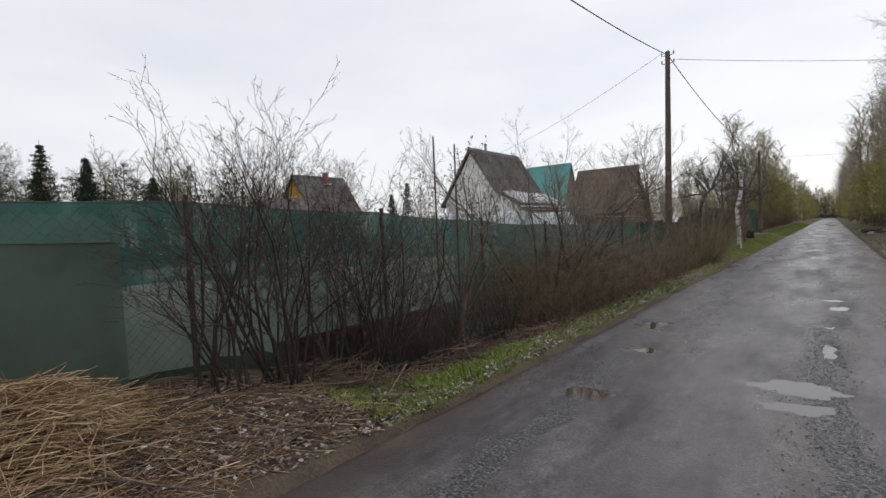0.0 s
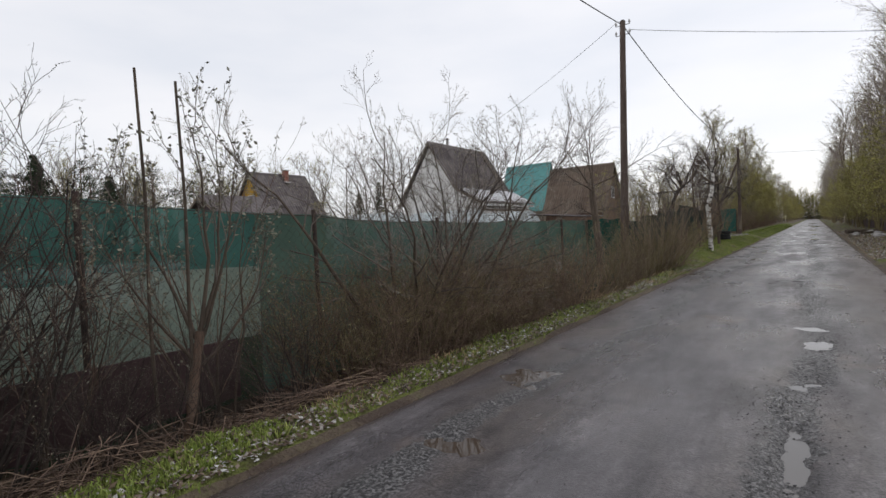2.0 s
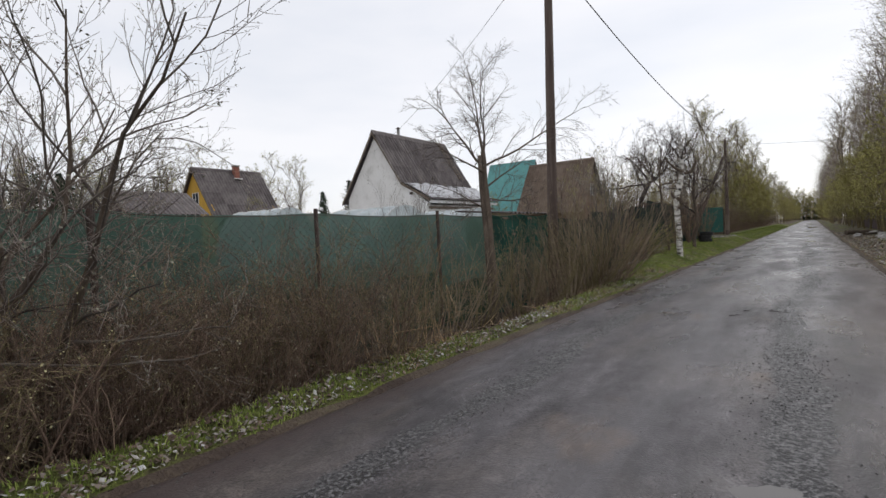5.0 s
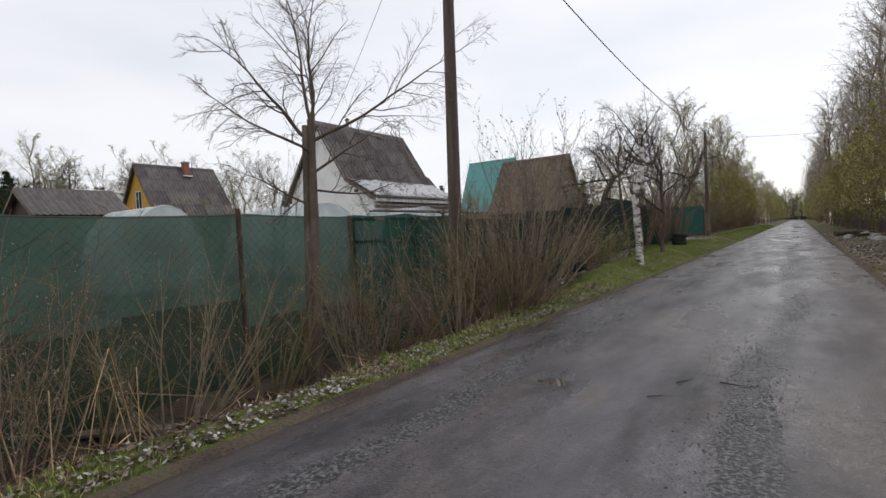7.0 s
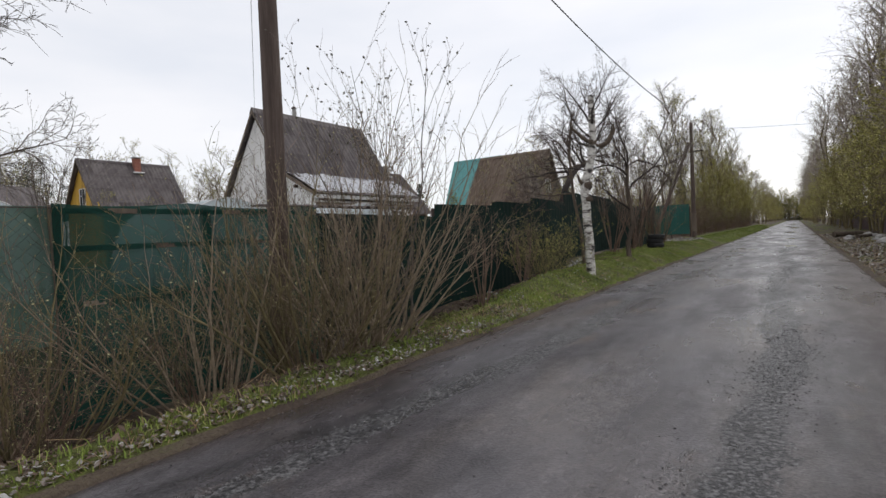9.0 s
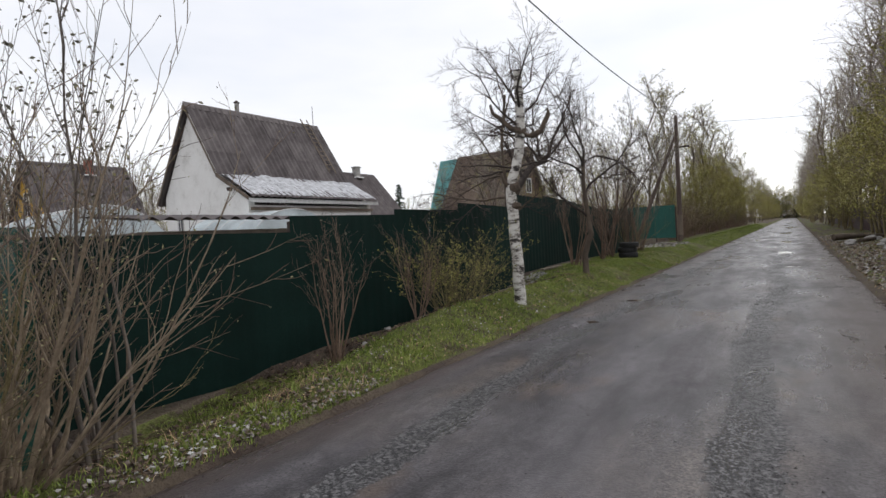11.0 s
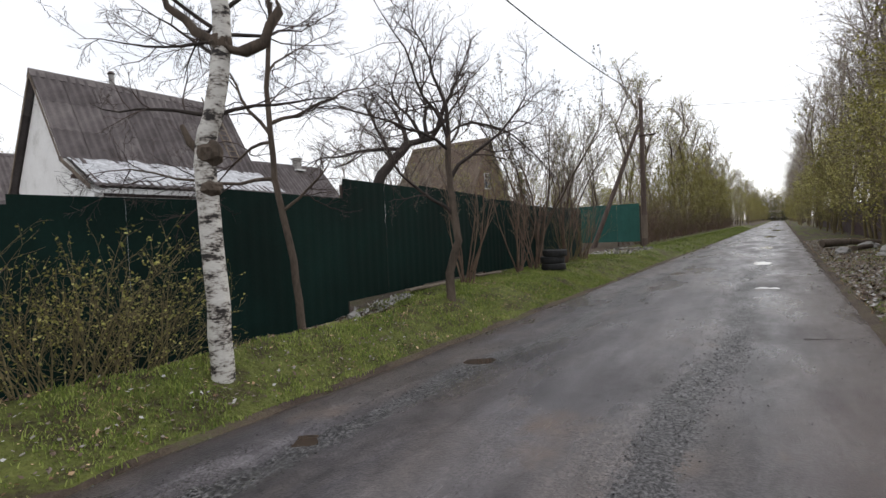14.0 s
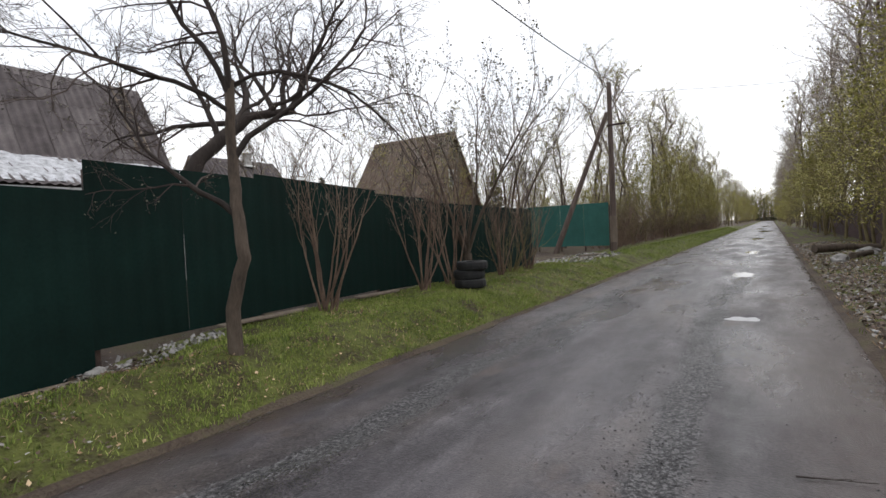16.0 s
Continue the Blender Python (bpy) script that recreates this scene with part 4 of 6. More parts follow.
pa = Vector((-4.76, 21.87, ground_z(-4.76, 21.87)))
pb = Vector((-4.4, 52.0, ground_z(-4.4, 52.0)))
cable("overhead_cable", pa + da + Vector((0.02, 0, -0.14)), pb + ins_b[0], 0.8, 0.016)
cable("overhead_cable", pa + da + Vector((-0.06, 0, -0.06)), (-4.62, -14.0, 7.5), 1.0, 0.016)
cable("overhead_cable", pa + ins_a[1], (-22.6, 34.3, 7.0), 0.5, 0.007, "thin service cable to the white cottage")
cable("overhead_cable", pa + ins_a[2], (16, 34.0, 7.3), 0.5, 0.008, "thin service cable across the road")
cable("overhead_cable", pb + ins_b[0], (-4.0, 92.0, 7.2), 0.8, 0.012)
cable("overhead_cable", pb + ins_b[2], (18, 60, 7.4), 0.5, 0.008, "thin service cable across the road")

# ---------------------------------------------------------------- trees and shrubs
def plant(kind, seed, label, category, stems, spec, out_names, out_mats, leaf=None, spread=0.3, lean=0.25, length=(1.6, 2.3), radius=(0.008, 0.014), up0=1.0, group=""):
    """A many-stemmed shrub. out_names and out_mats name its parts; leaf: (name, material, count, size, long)."""
    rng = random.Random(seed)
    t = thing(kind, pose(0, 0, 0), label, category, group)
    out = [Tubes() for _ in out_names]
    bag = Tubes() if leaf else None
    for _ in range(stems):
        a = rng.uniform(0, 2 * math.pi)
        r = spread * math.sqrt(rng.random())
        p = Vector((r * math.cos(a), r * math.sin(a), -0.05))
        a2 = a + rng.gauss(0, 0.7)
        k = lean * rng.uniform(0.1, 1.4)
        d = Vector((k * math.cos(a2), k * math.sin(a2), up0))
        out[0] = Tubes()
        grow(out, (bag, leaf[2], leaf[3], leaf[4]) if leaf else None, p, d, rng.uniform(*length), rng.uniform(*radius), 0, spec, rng)
        out[0].make("stem", out_mats[0], t)
    for o, nm, mt in list(zip(out, out_names, out_mats))[1:]:
        if o.v:
            o.make(nm, mt, t)["kind"] = "stuff"
    if leaf:
        bag.make(leaf[0], leaf[1], t)["kind"] = "stuff"
    return t


# per level: children, length ratio, spread, upward pull, wobble, from, segments, sides
HEDGE = [((7, 10), 0.40, 0.62, 0.035, 0.13, 0.22, 7, 4), ((4, 6), 0.5, 0.75, 0.02, 0.2, 0.15, 4, 3), ((0, 0), 0.5, 0.5, 0.05, 0.15, 0.2, 3, 3)]
GNARLY = [((5, 8), 0.5, 0.6, 0.05, 0.14, 0.3, 7, 5), ((4, 6), 0.45, 0.6, 0.05, 0.16, 0.2, 5, 3), ((2, 3), 0.45, 0.6, 0.04, 0.2, 0.2, 3, 3), ((0, 0), 0.5, 0.5, 0.05, 0.15, 0.2, 3, 3)]
WILLOW = [((6, 8), 0.5, 0.5, 0.05, 0.09, 0.3, 8, 6), ((5, 7), 0.5, 0.5, 0.07, 0.12, 0.2, 6, 4), ((4, 5), 0.45, 0.5, 0.08, 0.14, 0.2, 4, 3), ((0, 0), 0.5, 0.5, 0.05, 0.15, 0.2, 3, 3)]
SALLOW = [((7, 9), 0.44, 0.72, 0.02, 0.13, 0.32, 9, 7), ((6, 8), 0.48, 0.7, 0.05, 0.17, 0.2, 6, 4), ((5, 6), 0.5, 0.6, 0.09, 0.17, 0.2, 5, 3), ((0, 0), 0.5, 0.5, 0.06, 0.15, 0.2, 3, 3)]
WANDS = [((5, 7), 0.42, 0.5, 0.05, 0.08, 0.35, 8, 5), ((3, 4), 0.45, 0.5, 0.07, 0.12, 0.25, 4, 3), ((0, 0), 0.5, 0.5, 0.05, 0.15, 0.2, 3, 3)]


def at(x, y, turn=0.0, s=1.0, dz=0.0):
    return pose(x, y, ground_z(x, y) + dz, 0, 0, turn) @ Matrix.Scale(s, 4)


def scatter(protos, places):
    """Sets each proto at its first place and copies it to the others. places: (proto number, x, y, turn, scale)."""
    used = set()
    for i, x, y, turn, s in places:
        if i not in used:
            protos[i].matrix_world = at(x, y, turn, s)
            protos[i].scale = (s, s, s)
            used.add(i)
        else:
            c = copy_thing(protos[i], pose(x, y, ground_z(x, y), 0, 0, turn))
            c.scale = (s, s, s)


rng = random.Random(11)
hedge_label = "leafless red-brown roadside shrub of many thin stems"
hedge = [plant("shrub", 100 + i, hedge_label, "shrub", 34, HEDGE, ("stem", "crown", "fine_crown"), (M_TWIG_BROWN, M_TWIG_BROWN, (M_TWIG_BROWN, M_TWIG_OLIVE, M_TWIG_GREY)[i % 3]),
               ("foliage", M_LEAF_DULL if i % 2 else M_BUD, 1, 0.010, 1.6), 0.5, 0.55, (1.0, 2.0), (0.006, 0.012), group="roadside hedge") for i in range(5)]
places = []
y = 8.5
while y < 14.4:
    for k in range(2):
        x = -3.75 - 0.75 * k + rng.uniform(-0.2, 0.2)
        places.append((rng.randrange(5), x, y + rng.uniform(-0.2, 0.2), rng.uniform(0, 360), rng.uniform(0.8, 1.15)))
    y += 0.6
for y in (18.9, 20.7, 21.6):
    places.append((rng.randrange(5), -3.95 + rng.uniform(-0.3, 0.3), y, rng.uniform(0, 360), rng.uniform(0.72, 0.95)))
for i in range(34):
    places.append((rng.randrange(5), -5.3 - rng.uniform(0, 1.6), 55 + i * 1.7, rng.uniform(0, 360), rng.uniform(1.0, 1.5)))
scatter(hedge, places)

dark = [plant("shrub", 130 + i, "dark leafless shrub with crooked stems and small pale buds", "shrub", 18, GNARLY, ("stem", "crown", "crown", "crown"), (M_BARK_DARK, M_TWIG_DARK, M_TWIG_DARK, M_TWIG_DARK),
              ("foliage", M_BUD, 1, 0.010, 1.5), 0.34, 0.38, (1.6, 2.5), (0.012, 0.022), group="dark shrubs at the fence") for i in range(2)]
scatter(dark, [(0, -4.4, 3.0, 0, 1.0), (1, -4.4, 3.6, 40, 1.08), (0, -4.4, 4.75, 160, 1.08), (1, -4.5, 5.0, 250, 1.1), (1, -4.0, 5.6, 200, 0.55), (0, -3.8, 6.2, 80, 0.5), (1, -3.9, 7.5, 10, 0.62)])

budding = plant("budding_tree", 141, "young tree with upright shoots and fat grey catkin buds", "tree", 5, [((5, 7), 0.6, 0.4, 0.06, 0.08, 0.25, 8, 6), ((4, 6), 0.42, 0.4, 0.09, 0.1, 0.25, 6, 4), ((2, 3), 0.4, 0.45, 0.1, 0.12, 0.3, 4, 3), ((0, 0), 0.5, 0.5, 0.05, 0.15, 0.2, 3, 3)],
                ("stem", "branchwork", "crown", "crown"), (M_BARK, M_TWIG_BROWN, M_TWIG_BROWN, M_TWIG_BROWN), ("foliage", M_BUD, 2, 0.018, 1.9), 0.16, 0.35, (1.9, 2.6), (0.013, 0.022), group="budding trees at the fence")
scatter([budding], [(0, -4.3, 6.9, 70, 1.05), (0, -4.75, 4.6, 130, 0.9), (0, -4.8, 5.6, 230, 0.9)])

willow = plant("willow", 151, "spreading leafless willow with fine grey twigs", "tree", 9, SALLOW, ("stem", "branchwork", "crown", "crown"), (M_BARK, M_TWIG_GREY, M_TWIG_GREY, M_TWIG_PALE),
               ("foliage", M_BUD, 2, 0.012, 1.6), 0.25, 0.5, (3.1, 4.0), (0.028, 0.044), group="willows over the fence")
scatter([willow], [(0, -4.4, 9.7, 0, 1.0), (0, -4.4, 10.7, 140, 1.0)])

wands = [plant("shrub", 160 + i, "pale brown shrub of straight fanning wands", "shrub", 20, WANDS, ("stem", "crown", "crown"), (M_TWIG_OLIVE, M_TWIG_OLIVE, M_TWIG_OLIVE) if i == 2 else (M_TWIG_TAN, M_TWIG_TAN, M_TWIG_BROWN),
               ("foliage", M_LEAF_DULL, 1, 0.012, 1.8), 0.2, 0.85, (1.3, 2.5), (0.010, 0.019), group="fanning wand shrubs") for i in range(3)]
scatter(wands, [(0, -4.2, 16.2, 0, 0.8), (1, -4.1, 14.9, 50, 0.85), (2, -4.2, 17.2, 90, 0.8), (1, -4.0, 18.4, 30, 0.8), (2, -4.3, 15.6, 200, 0.7),
               (0, -3.8, 20.3, 70, 1.0), (2, -3.7, 21.3, 10, 1.1), (1, -3.5, 21.9, 80, 1.15), (2, -4.0, 21.7, 260, 1.15), (0, -3.4, 22.2, 310, 1.15), (2, -4.0, 19.0, 10, 0.95), (1, -3.8, 22.2, 200, 1.1),
               (2, -4.6, 42.3, 100, 0.8)])

tall_buds = plant("budding_tree", 171, "slender shrub with tall budding shoots", "tree", 8, [((6, 8), 0.4, 0.5, 0.07, 0.08, 0.35, 8, 5), ((4, 5), 0.45, 0.5, 0.09, 0.12, 0.25, 5, 3), ((0, 0), 0.5, 0.5, 0.06, 0.15, 0.2, 3, 3)], ("stem", "crown", "crown"), (M_TWIG_GREY, M_TWIG_GREY, M_TWIG_PALE), ("foliage", M_BUD, 2, 0.024, 1.7), 0.2, 0.48, (2.4, 3.4), (0.012, 0.02), group="slender budding shrubs")
scatter([tall_buds], [(0, -3.35, 22.75, 0, 1.0), (0, -8.5, 20.5, 100, 0.9), (0, -9, 13, 200, 0.85), (0, -9.5, 25.5, 30, 0.9)])

vee = plant("shrub", 175, "upright red-brown sapling clump against the dark fence", "shrub", 9, [((5, 7), 0.42, 0.45, 0.08, 0.08, 0.35, 7, 5), ((4, 5), 0.45, 0.5, 0.08, 0.12, 0.2, 4, 3), ((0, 0), 0.5, 0.5, 0.05, 0.15, 0.2, 3, 3)],
            ("stem", "crown", "fine_crown"), (M_TWIG_BROWN, M_TWIG_BROWN, M_TWIG_BROWN), ("foliage", M_BUD, 1, 0.014, 1.6), 0.1, 0.36, (1.3, 1.8), (0.012, 0.018))
scatter([vee], [(0, -3.9, 25.5, 0, 0.95), (0, -4.6, 35.8, 40, 1.5), (0, -4.55, 38.3, 100, 1.4), (0, -4.6, 39.4, 200, 1.5), (0, -4.5, 41.6, 300, 1.4), (0, -4.5, 43.2, 20, 1.3), (0, -4.0, 27.3, 70, 0.8)])
green_bush = plant("shrub", 181, "low arching shrub with fresh yellow-green leaves", "shrub", 30, [((6, 8), 0.45, 0.6, -0.03, 0.12, 0.2, 6, 4), ((3, 4), 0.4, 0.6, 0.0, 0.12, 0.2, 4, 3), ((0, 0), 0.5, 0.5, 0.05, 0.15, 0.2, 3, 3)], ("stem", "crown", "crown"), (M_TWIG_OLIVE, M_TWIG_OLIVE, M_TWIG_OLIVE),
                   ("foliage", M_LEAF, 2, 0.018, 1.7), 0.35, 0.75, (1.0, 1.7), (0.006, 0.011), group="fresh green shrubs")
scatter([green_bush], [(0, -4.1, 28.2, 0, 1.0), (0, -4.3, 28.9, 120, 0.9)])


def tree(kind, label, trunk_pts, r0, r1, limbs, spec, mats, leaf=None, seed=0, group="", category="tree", knots=(), trunk_name="trunk", single_limbs=True):
    """A tree: trunk through given points (about its foot), then limbs (height share, direction, length, radius) with twigs."""
    rng = random.Random(seed)
    t = thing(kind, pose(0, 0, 0), label, category, group)
    pts = [Vector(p) for p in trunk_pts]
    dense = []
    for i in range(len(pts) - 1):
        for k in range(4):
            p = pts[i].lerp(pts[i + 1], k / 4)
            dense.append(p + Vector((rng.gauss(0, r0 * 0.06), rng.gauss(0, r0 * 0.06), 0)))
    dense.append(pts[-1])
    tb = Tubes()
    tb.add(dense, r0, r1, 14)
    for s, size in knots:
        i = min(int(s * (len(dense) - 1)), len(dense) - 2)
        c = dense[i]
        for _ in range(3):
            d = Vector((rng.gauss(0, 1), rng.gauss(0, 1), rng.gauss(0, 0.4))).normalized()
            tb.add([c, c + d * size * 0.6, c + d * size], size * 0.55, size * 0.25, 8)
    tb.make(trunk_name, mats[0], t)
    out = [Tubes() for _ in range(3)]
    bag = Tubes() if leaf else None
    for s, d, length, rad in limbs:
        f = s * (len(dense) - 1)
        i = min(int(f), len(dense) - 2)
        p = dense[i].lerp(dense[i + 1], f - i)
        if single_limbs:
            out[0] = Tubes()
        grow(out, (bag, leaf[2], leaf[3], leaf[4]) if leaf else None, p, Vector(d), length, rad, 0, spec, rng, 0.5)
        if single_limbs:
            out[0].make("limb", mats[1], t)
            out[0] = Tubes()
    for o, nm, mt in zip(out, ("framework", "branchwork", "crown"), mats[1:]):
        if o.v:
            o.make(nm, mt, t)["kind"] = "stuff"
    if leaf and bag.v:
        bag.make(leaf[0], leaf[1], t)["kind"] = "stuff"
    return t


# bare twin-stemmed tree beside the pole
TWIN = [((13, 15), 0.36, 0.95, 0.05, 0.025, 0.25, 9, 7), ((6, 8), 0.45, 0.7, 0.02, 0.14, 0.15, 6, 4), ((4, 5), 0.5, 0.5, 0.03, 0.14, 0.2, 4, 3), ((0, 0), 0.5, 0.5, 0.0, 0.15, 0.2, 3, 3)]
ARCH = [((10, 13), 0.46, 0.75, 0.0, 0.10, 0.15, 9, 6), ((7, 9), 0.5, 0.65, -0.03, 0.17, 0.12, 6, 4), ((4, 5), 0.5, 0.55, -0.05, 0.16, 0.2, 4, 3), ((0, 0), 0.5, 0.5, 0.0, 0.15, 0.2, 3, 3)]
tw = tree("bare_tree", "leafless twin-stemmed grey tree with one stem cut off and arching boughs", [(0, 0, -0.1), (-0.06, 0.1, 0.9), (-0.2, 0.26, 2.0), (-0.36, 0.42, 2.9), (-0.42, 0.48, 3.5)], 0.072, 0.045,
          [(0.99, (-0.04, -0.12, 1), 1.8, 0.024), (0.97, (0.02, 0.10, 1), 1.9, 0.025), (0.90, (-0.2, 0.3, 1), 1.6, 0.019), (0.88, (0.7, 0.62, 0.62), 2.2, 0.024),
           (0.88, (-0.75, -0.55, 0.55), 1.7, 0.028), (0.82, (-0.5, -0.8, 0.35), 1.5, 0.022), (0.72, (0.5, 0.5, 0.5), 1.2, 0.02), (0.66, (0.15, 0.75, 0.1), 1.3, 0.018), (0.6, (-0.6, -0.5, 0.4), 1.1, 0.018)],
          ARCH, (M_BARK, M_BARK, M_TWIG_GREY, M_TWIG_GREY), None, 21)
tb = Tubes()
tb.add([Vector(p) for p in ((-0.07, -0.04, -0.1), (-0.12, 0.06, 0.8), (-0.25, 0.2, 1.9), (-0.41, 0.36, 2.8), (-0.46, 0.42, 3.42))], 0.06, 0.04, 12)
tb.f.append(tuple(range(len(tb.v) - 12, len(tb.v))))
tb.make("stub", M_BARK, tw, "second stem sawn off at the fork")
tw.matrix_world = at(-4.12, 17.82)

# budding tree with a leaning trunk among the brushwood
SHOOTS = [((6, 8), 0.42, 0.5, 0.08, 0.10, 0.35, 8, 6), ((4, 5), 0.45, 0.5, 0.10, 0.12, 0.25, 5, 4), ((2, 3), 0.4, 0.45, 0.1, 0.12, 0.3, 4, 3), ((0, 0), 0.5, 0.5, 0.05, 0.15, 0.2, 3, 3)]
bt = tree("budding_tree", "young tree with a leaning brown trunk and fat grey buds", [(0, 0, -0.1), (0.02, 0.02, 0.45), (0.0, 0.1, 0.9), (0.05, 0.15, 1.3)], 0.055, 0.04,
          [(0.95, (0.1, 0.15, 1), 2.0, 0.022), (0.9, (-0.2, -0.3, 1), 1.9, 0.02), (0.85, (0.35, 0.3, 0.9), 1.8, 0.02), (0.98, (-0.1, 0.4, 1), 1.9, 0.02), (0.75, (0.1, -0.5, 0.8), 1.5, 0.018), (0.7, (0.2, 0.6, 0.6), 1.5, 0.018)],
          SHOOTS, (M_BROWNWALL, M_BARK, M_TWIG_GREY, M_TWIG_GREY), ("foliage", M_BUD, 2, 0.022, 1.8), 53)
bt.matrix_world = at(-4.05, 6.4)

# pollarded birch
R3 = [((6, 8), 0.5, 0.85, 0.03, 0.18, 0.2, 7, 5), ((5, 7), 0.5, 0.75, 0.03, 0.18, 0.15, 5, 3), ((4, 5), 0.5, 0.6, 0.03, 0.16, 0.2, 4, 3), ((0, 0), 0.5, 0.5, 0.0, 0.15, 0.2, 3, 3)]
pb_tree = tree("pollarded_birch", "pollarded white birch with dark burrs and stubby regrown boughs", [(0.02, 0, -0.1), (0.0, 0, 0.9), (-0.05, -0.02, 1.75), (-0.04, -0.01, 2.1), (0.09, 0.06, 2.6), (0.13, 0.10, 3.05), (0.13, 0.10, 3.5), (0.12, 0.10, 4.05)], 0.105, 0.07,
               [(0.8, (-0.3, 0.5, 1), 1.6, 0.03), (0.8, (0.3, -0.6, 1), 1.5, 0.028), (0.5, (-0.8, -0.5, 0.3), 1.2, 0.022), (0.5, (0.5, 0.6, 0.15), 1.3, 0.022), (0.95, (-0.5, 0.6, 0.6), 1.5, 0.02), (0.72, (0.5, 0.9, 0.2), 1.7, 0.02), (0.75, (-0.9, 0.0, 0.2), 1.1, 0.02), (0.72, (-0.6, -0.7, 0.5), 1.6, 0.022), (0.78, (0.6, 0.6, 0.5), 1.5, 0.022), (0.66, (-0.8, 0.3, 0.3), 1.4, 0.02), (0.9, (0.3, 0.8, 0.5), 1.4, 0.018), (0.7, (-0.7, -0.6, -0.1), 1.1, 0.018)],
               R3, (M_BIRCH, M_BARK_DARK, M_TWIG_DARK, M_TWIG_DARK), None, 33)
for pts, r0, r1 in (([(0.13, 0.10, 2.95), (0.28, 0.20, 2.90), (0.42, 0.33, 2.99), (0.47, 0.35, 3.12), (0.53, 0.43, 3.28), (0.52, 0.41, 3.36)], 0.062, 0.04), ([(0.10, 0.08, 2.98), (-0.05, -0.04, 3.10), (-0.15, -0.06, 3.22), (-0.26, -0.16, 3.33), (-0.29, -0.18, 3.48)], 0.05, 0.026), ([(-0.04, -0.01, 2.0), (-0.13, -0.10, 2.12), (-0.16, -0.15, 2.27)], 0.05, 0.022)):
    tb = Tubes()
    tb.add([Vector(p) for p in pts], r0, r1, 10)
    tb.f.append(tuple(range(len(tb.v) - 10, len(tb.v))))
    tb.make("limb", M_BARK, pb_tree, "thick cut limb")
for c, s in (((0.0, 0.0, 2.02), (0.105, 0.105, 0.13)), ((0.03, -0.02, 1.70), (0.092, 0.092, 0.07)), ((0.12, 0.10, 2.98), (0.095, 0.095, 0.12))):
    bm = bmesh.new()
    bmesh.ops.create_icosphere(bm, subdivisions=3, radius=1)
    for vtx in bm.verts:
        k = 1 + 0.3 * noise.noise(vtx.co * 2.2 + Vector(c) * 7)
        vtx.co = Vector((vtx.co.x * s[0] * k + c[0], vtx.co.y * s[1] * k + c[1], vtx.co.z * s[2] * k + c[2]))
    part("burr", bm, M_BARK, pb_tree, "rough dark burr")
pb_tree.matrix_world = at(-3.2, 29.2)

# apple trees
APPLE = [((9, 11), 0.5, 0.8, 0.02, 0.2, 0.18, 9, 6), ((7, 9), 0.5, 0.8, 0.02, 0.2, 0.12, 6, 4), ((5, 7), 0.45, 0.7, 0.03, 0.2, 0.2, 4, 3), ((0, 0), 0.5, 0.5, 0.03, 0.15, 0.2, 3, 3)]
ap = tree("apple_tree", "crooked old apple tree with a wide bare crown", [(0.02, 0.0, -0.1), (0.0, 0, 0.45), (0.16, 0.05, 0.95), (0.10, 0.05, 1.5), (0.02, 0.08, 2.1), (0.03, 0.1, 2.75)], 0.078, 0.045,
          [(0.55, (-0.5, -0.5, 0.7), 2.0, 0.034), (0.75, (0.35, 0.6, 0.8), 2.6, 0.036), (0.85, (-0.6, 0.4, 0.7), 2.3, 0.032), (0.95, (0.0, -0.1, 1), 2.4, 0.036), (0.95, (0.5, -0.4, 0.8), 2.4, 0.032), (0.9, (-0.4, -0.7, 0.6), 2.5, 0.032), (0.98, (0.2, 0.8, 0.8), 2.5, 0.032)],
          APPLE, (M_BARK, M_BARK_DARK, M_TWIG_DARK, M_TWIG_DARK), ("foliage", M_BUD, 1, 0.014, 1.4), 44)
ap.matrix_world = at(-3.45, 33.4)
ap2 = tree("apple_tree", "leaning dark apple tree rising behind the green fence", [(0, -0.5, 0), (0, -0.35, 1.6), (0.1, 0.0, 2.4), (0.25, 0.75, 3.1), (0.4, 1.5, 3.3)], 0.13, 0.085,
           [(0.6, (-0.2, 0.1, 1), 1.8, 0.05), (0.75, (-0.4, 0.2, 1), 2.2, 0.06), (0.98, (0.2, 0.6, 0.8), 2.4, 0.06), (0.95, (-0.3, 0.8, 0.7), 2.4, 0.055), (0.85, (0.5, 0.3, 0.7), 2.0, 0.045), (0.7, (-0.6, -0.6, 0.6), 2.2, 0.05), (0.9, (-0.7, 0.0, 0.9), 2.2, 0.05)],
           APPLE, (M_BARK_DARK, M_BARK_DARK, M_TWIG_DARK, M_TWIG_DARK), ("foliage", M_BUD, 1, 0.014, 1.4), 45)
ap2.matrix_world = at(-5.9, 34.6)
thin = tree("young_tree", "thin grey young tree with a light bare crown", [(0.05, 0.1, -0.1), (0.0, 0.05, 0.9), (-0.15, -0.05, 1.9), (-0.2, -0.05, 3.0), (-0.1, 0.0, 4.0)], 0.05, 0.024,
            [(0.4, (0.6, 0.5, 0.8), 1.2, 0.022), (0.5, (-0.75, -0.6, 0.3), 2.1, 0.026), (0.6, (-0.9, 0.1, 0.45), 1.8, 0.024), (0.62, (-0.6, -0.6, 0.8), 1.7, 0.024), (0.65, (0.6, 0.4, 0.9), 1.5, 0.025), (0.75, (-0.4, 0.6, 1), 1.4, 0.02), (0.85, (0.3, -0.6, 1), 1.3, 0.02), (0.95, (0, 0.1, 1), 1.3, 0.02)],
            APPLE, (M_BARK, M_BARK, M_TWIG_DARK, M_TWIG_DARK), None, 46)
thin.matrix_world = at(-3.9, 30.6)
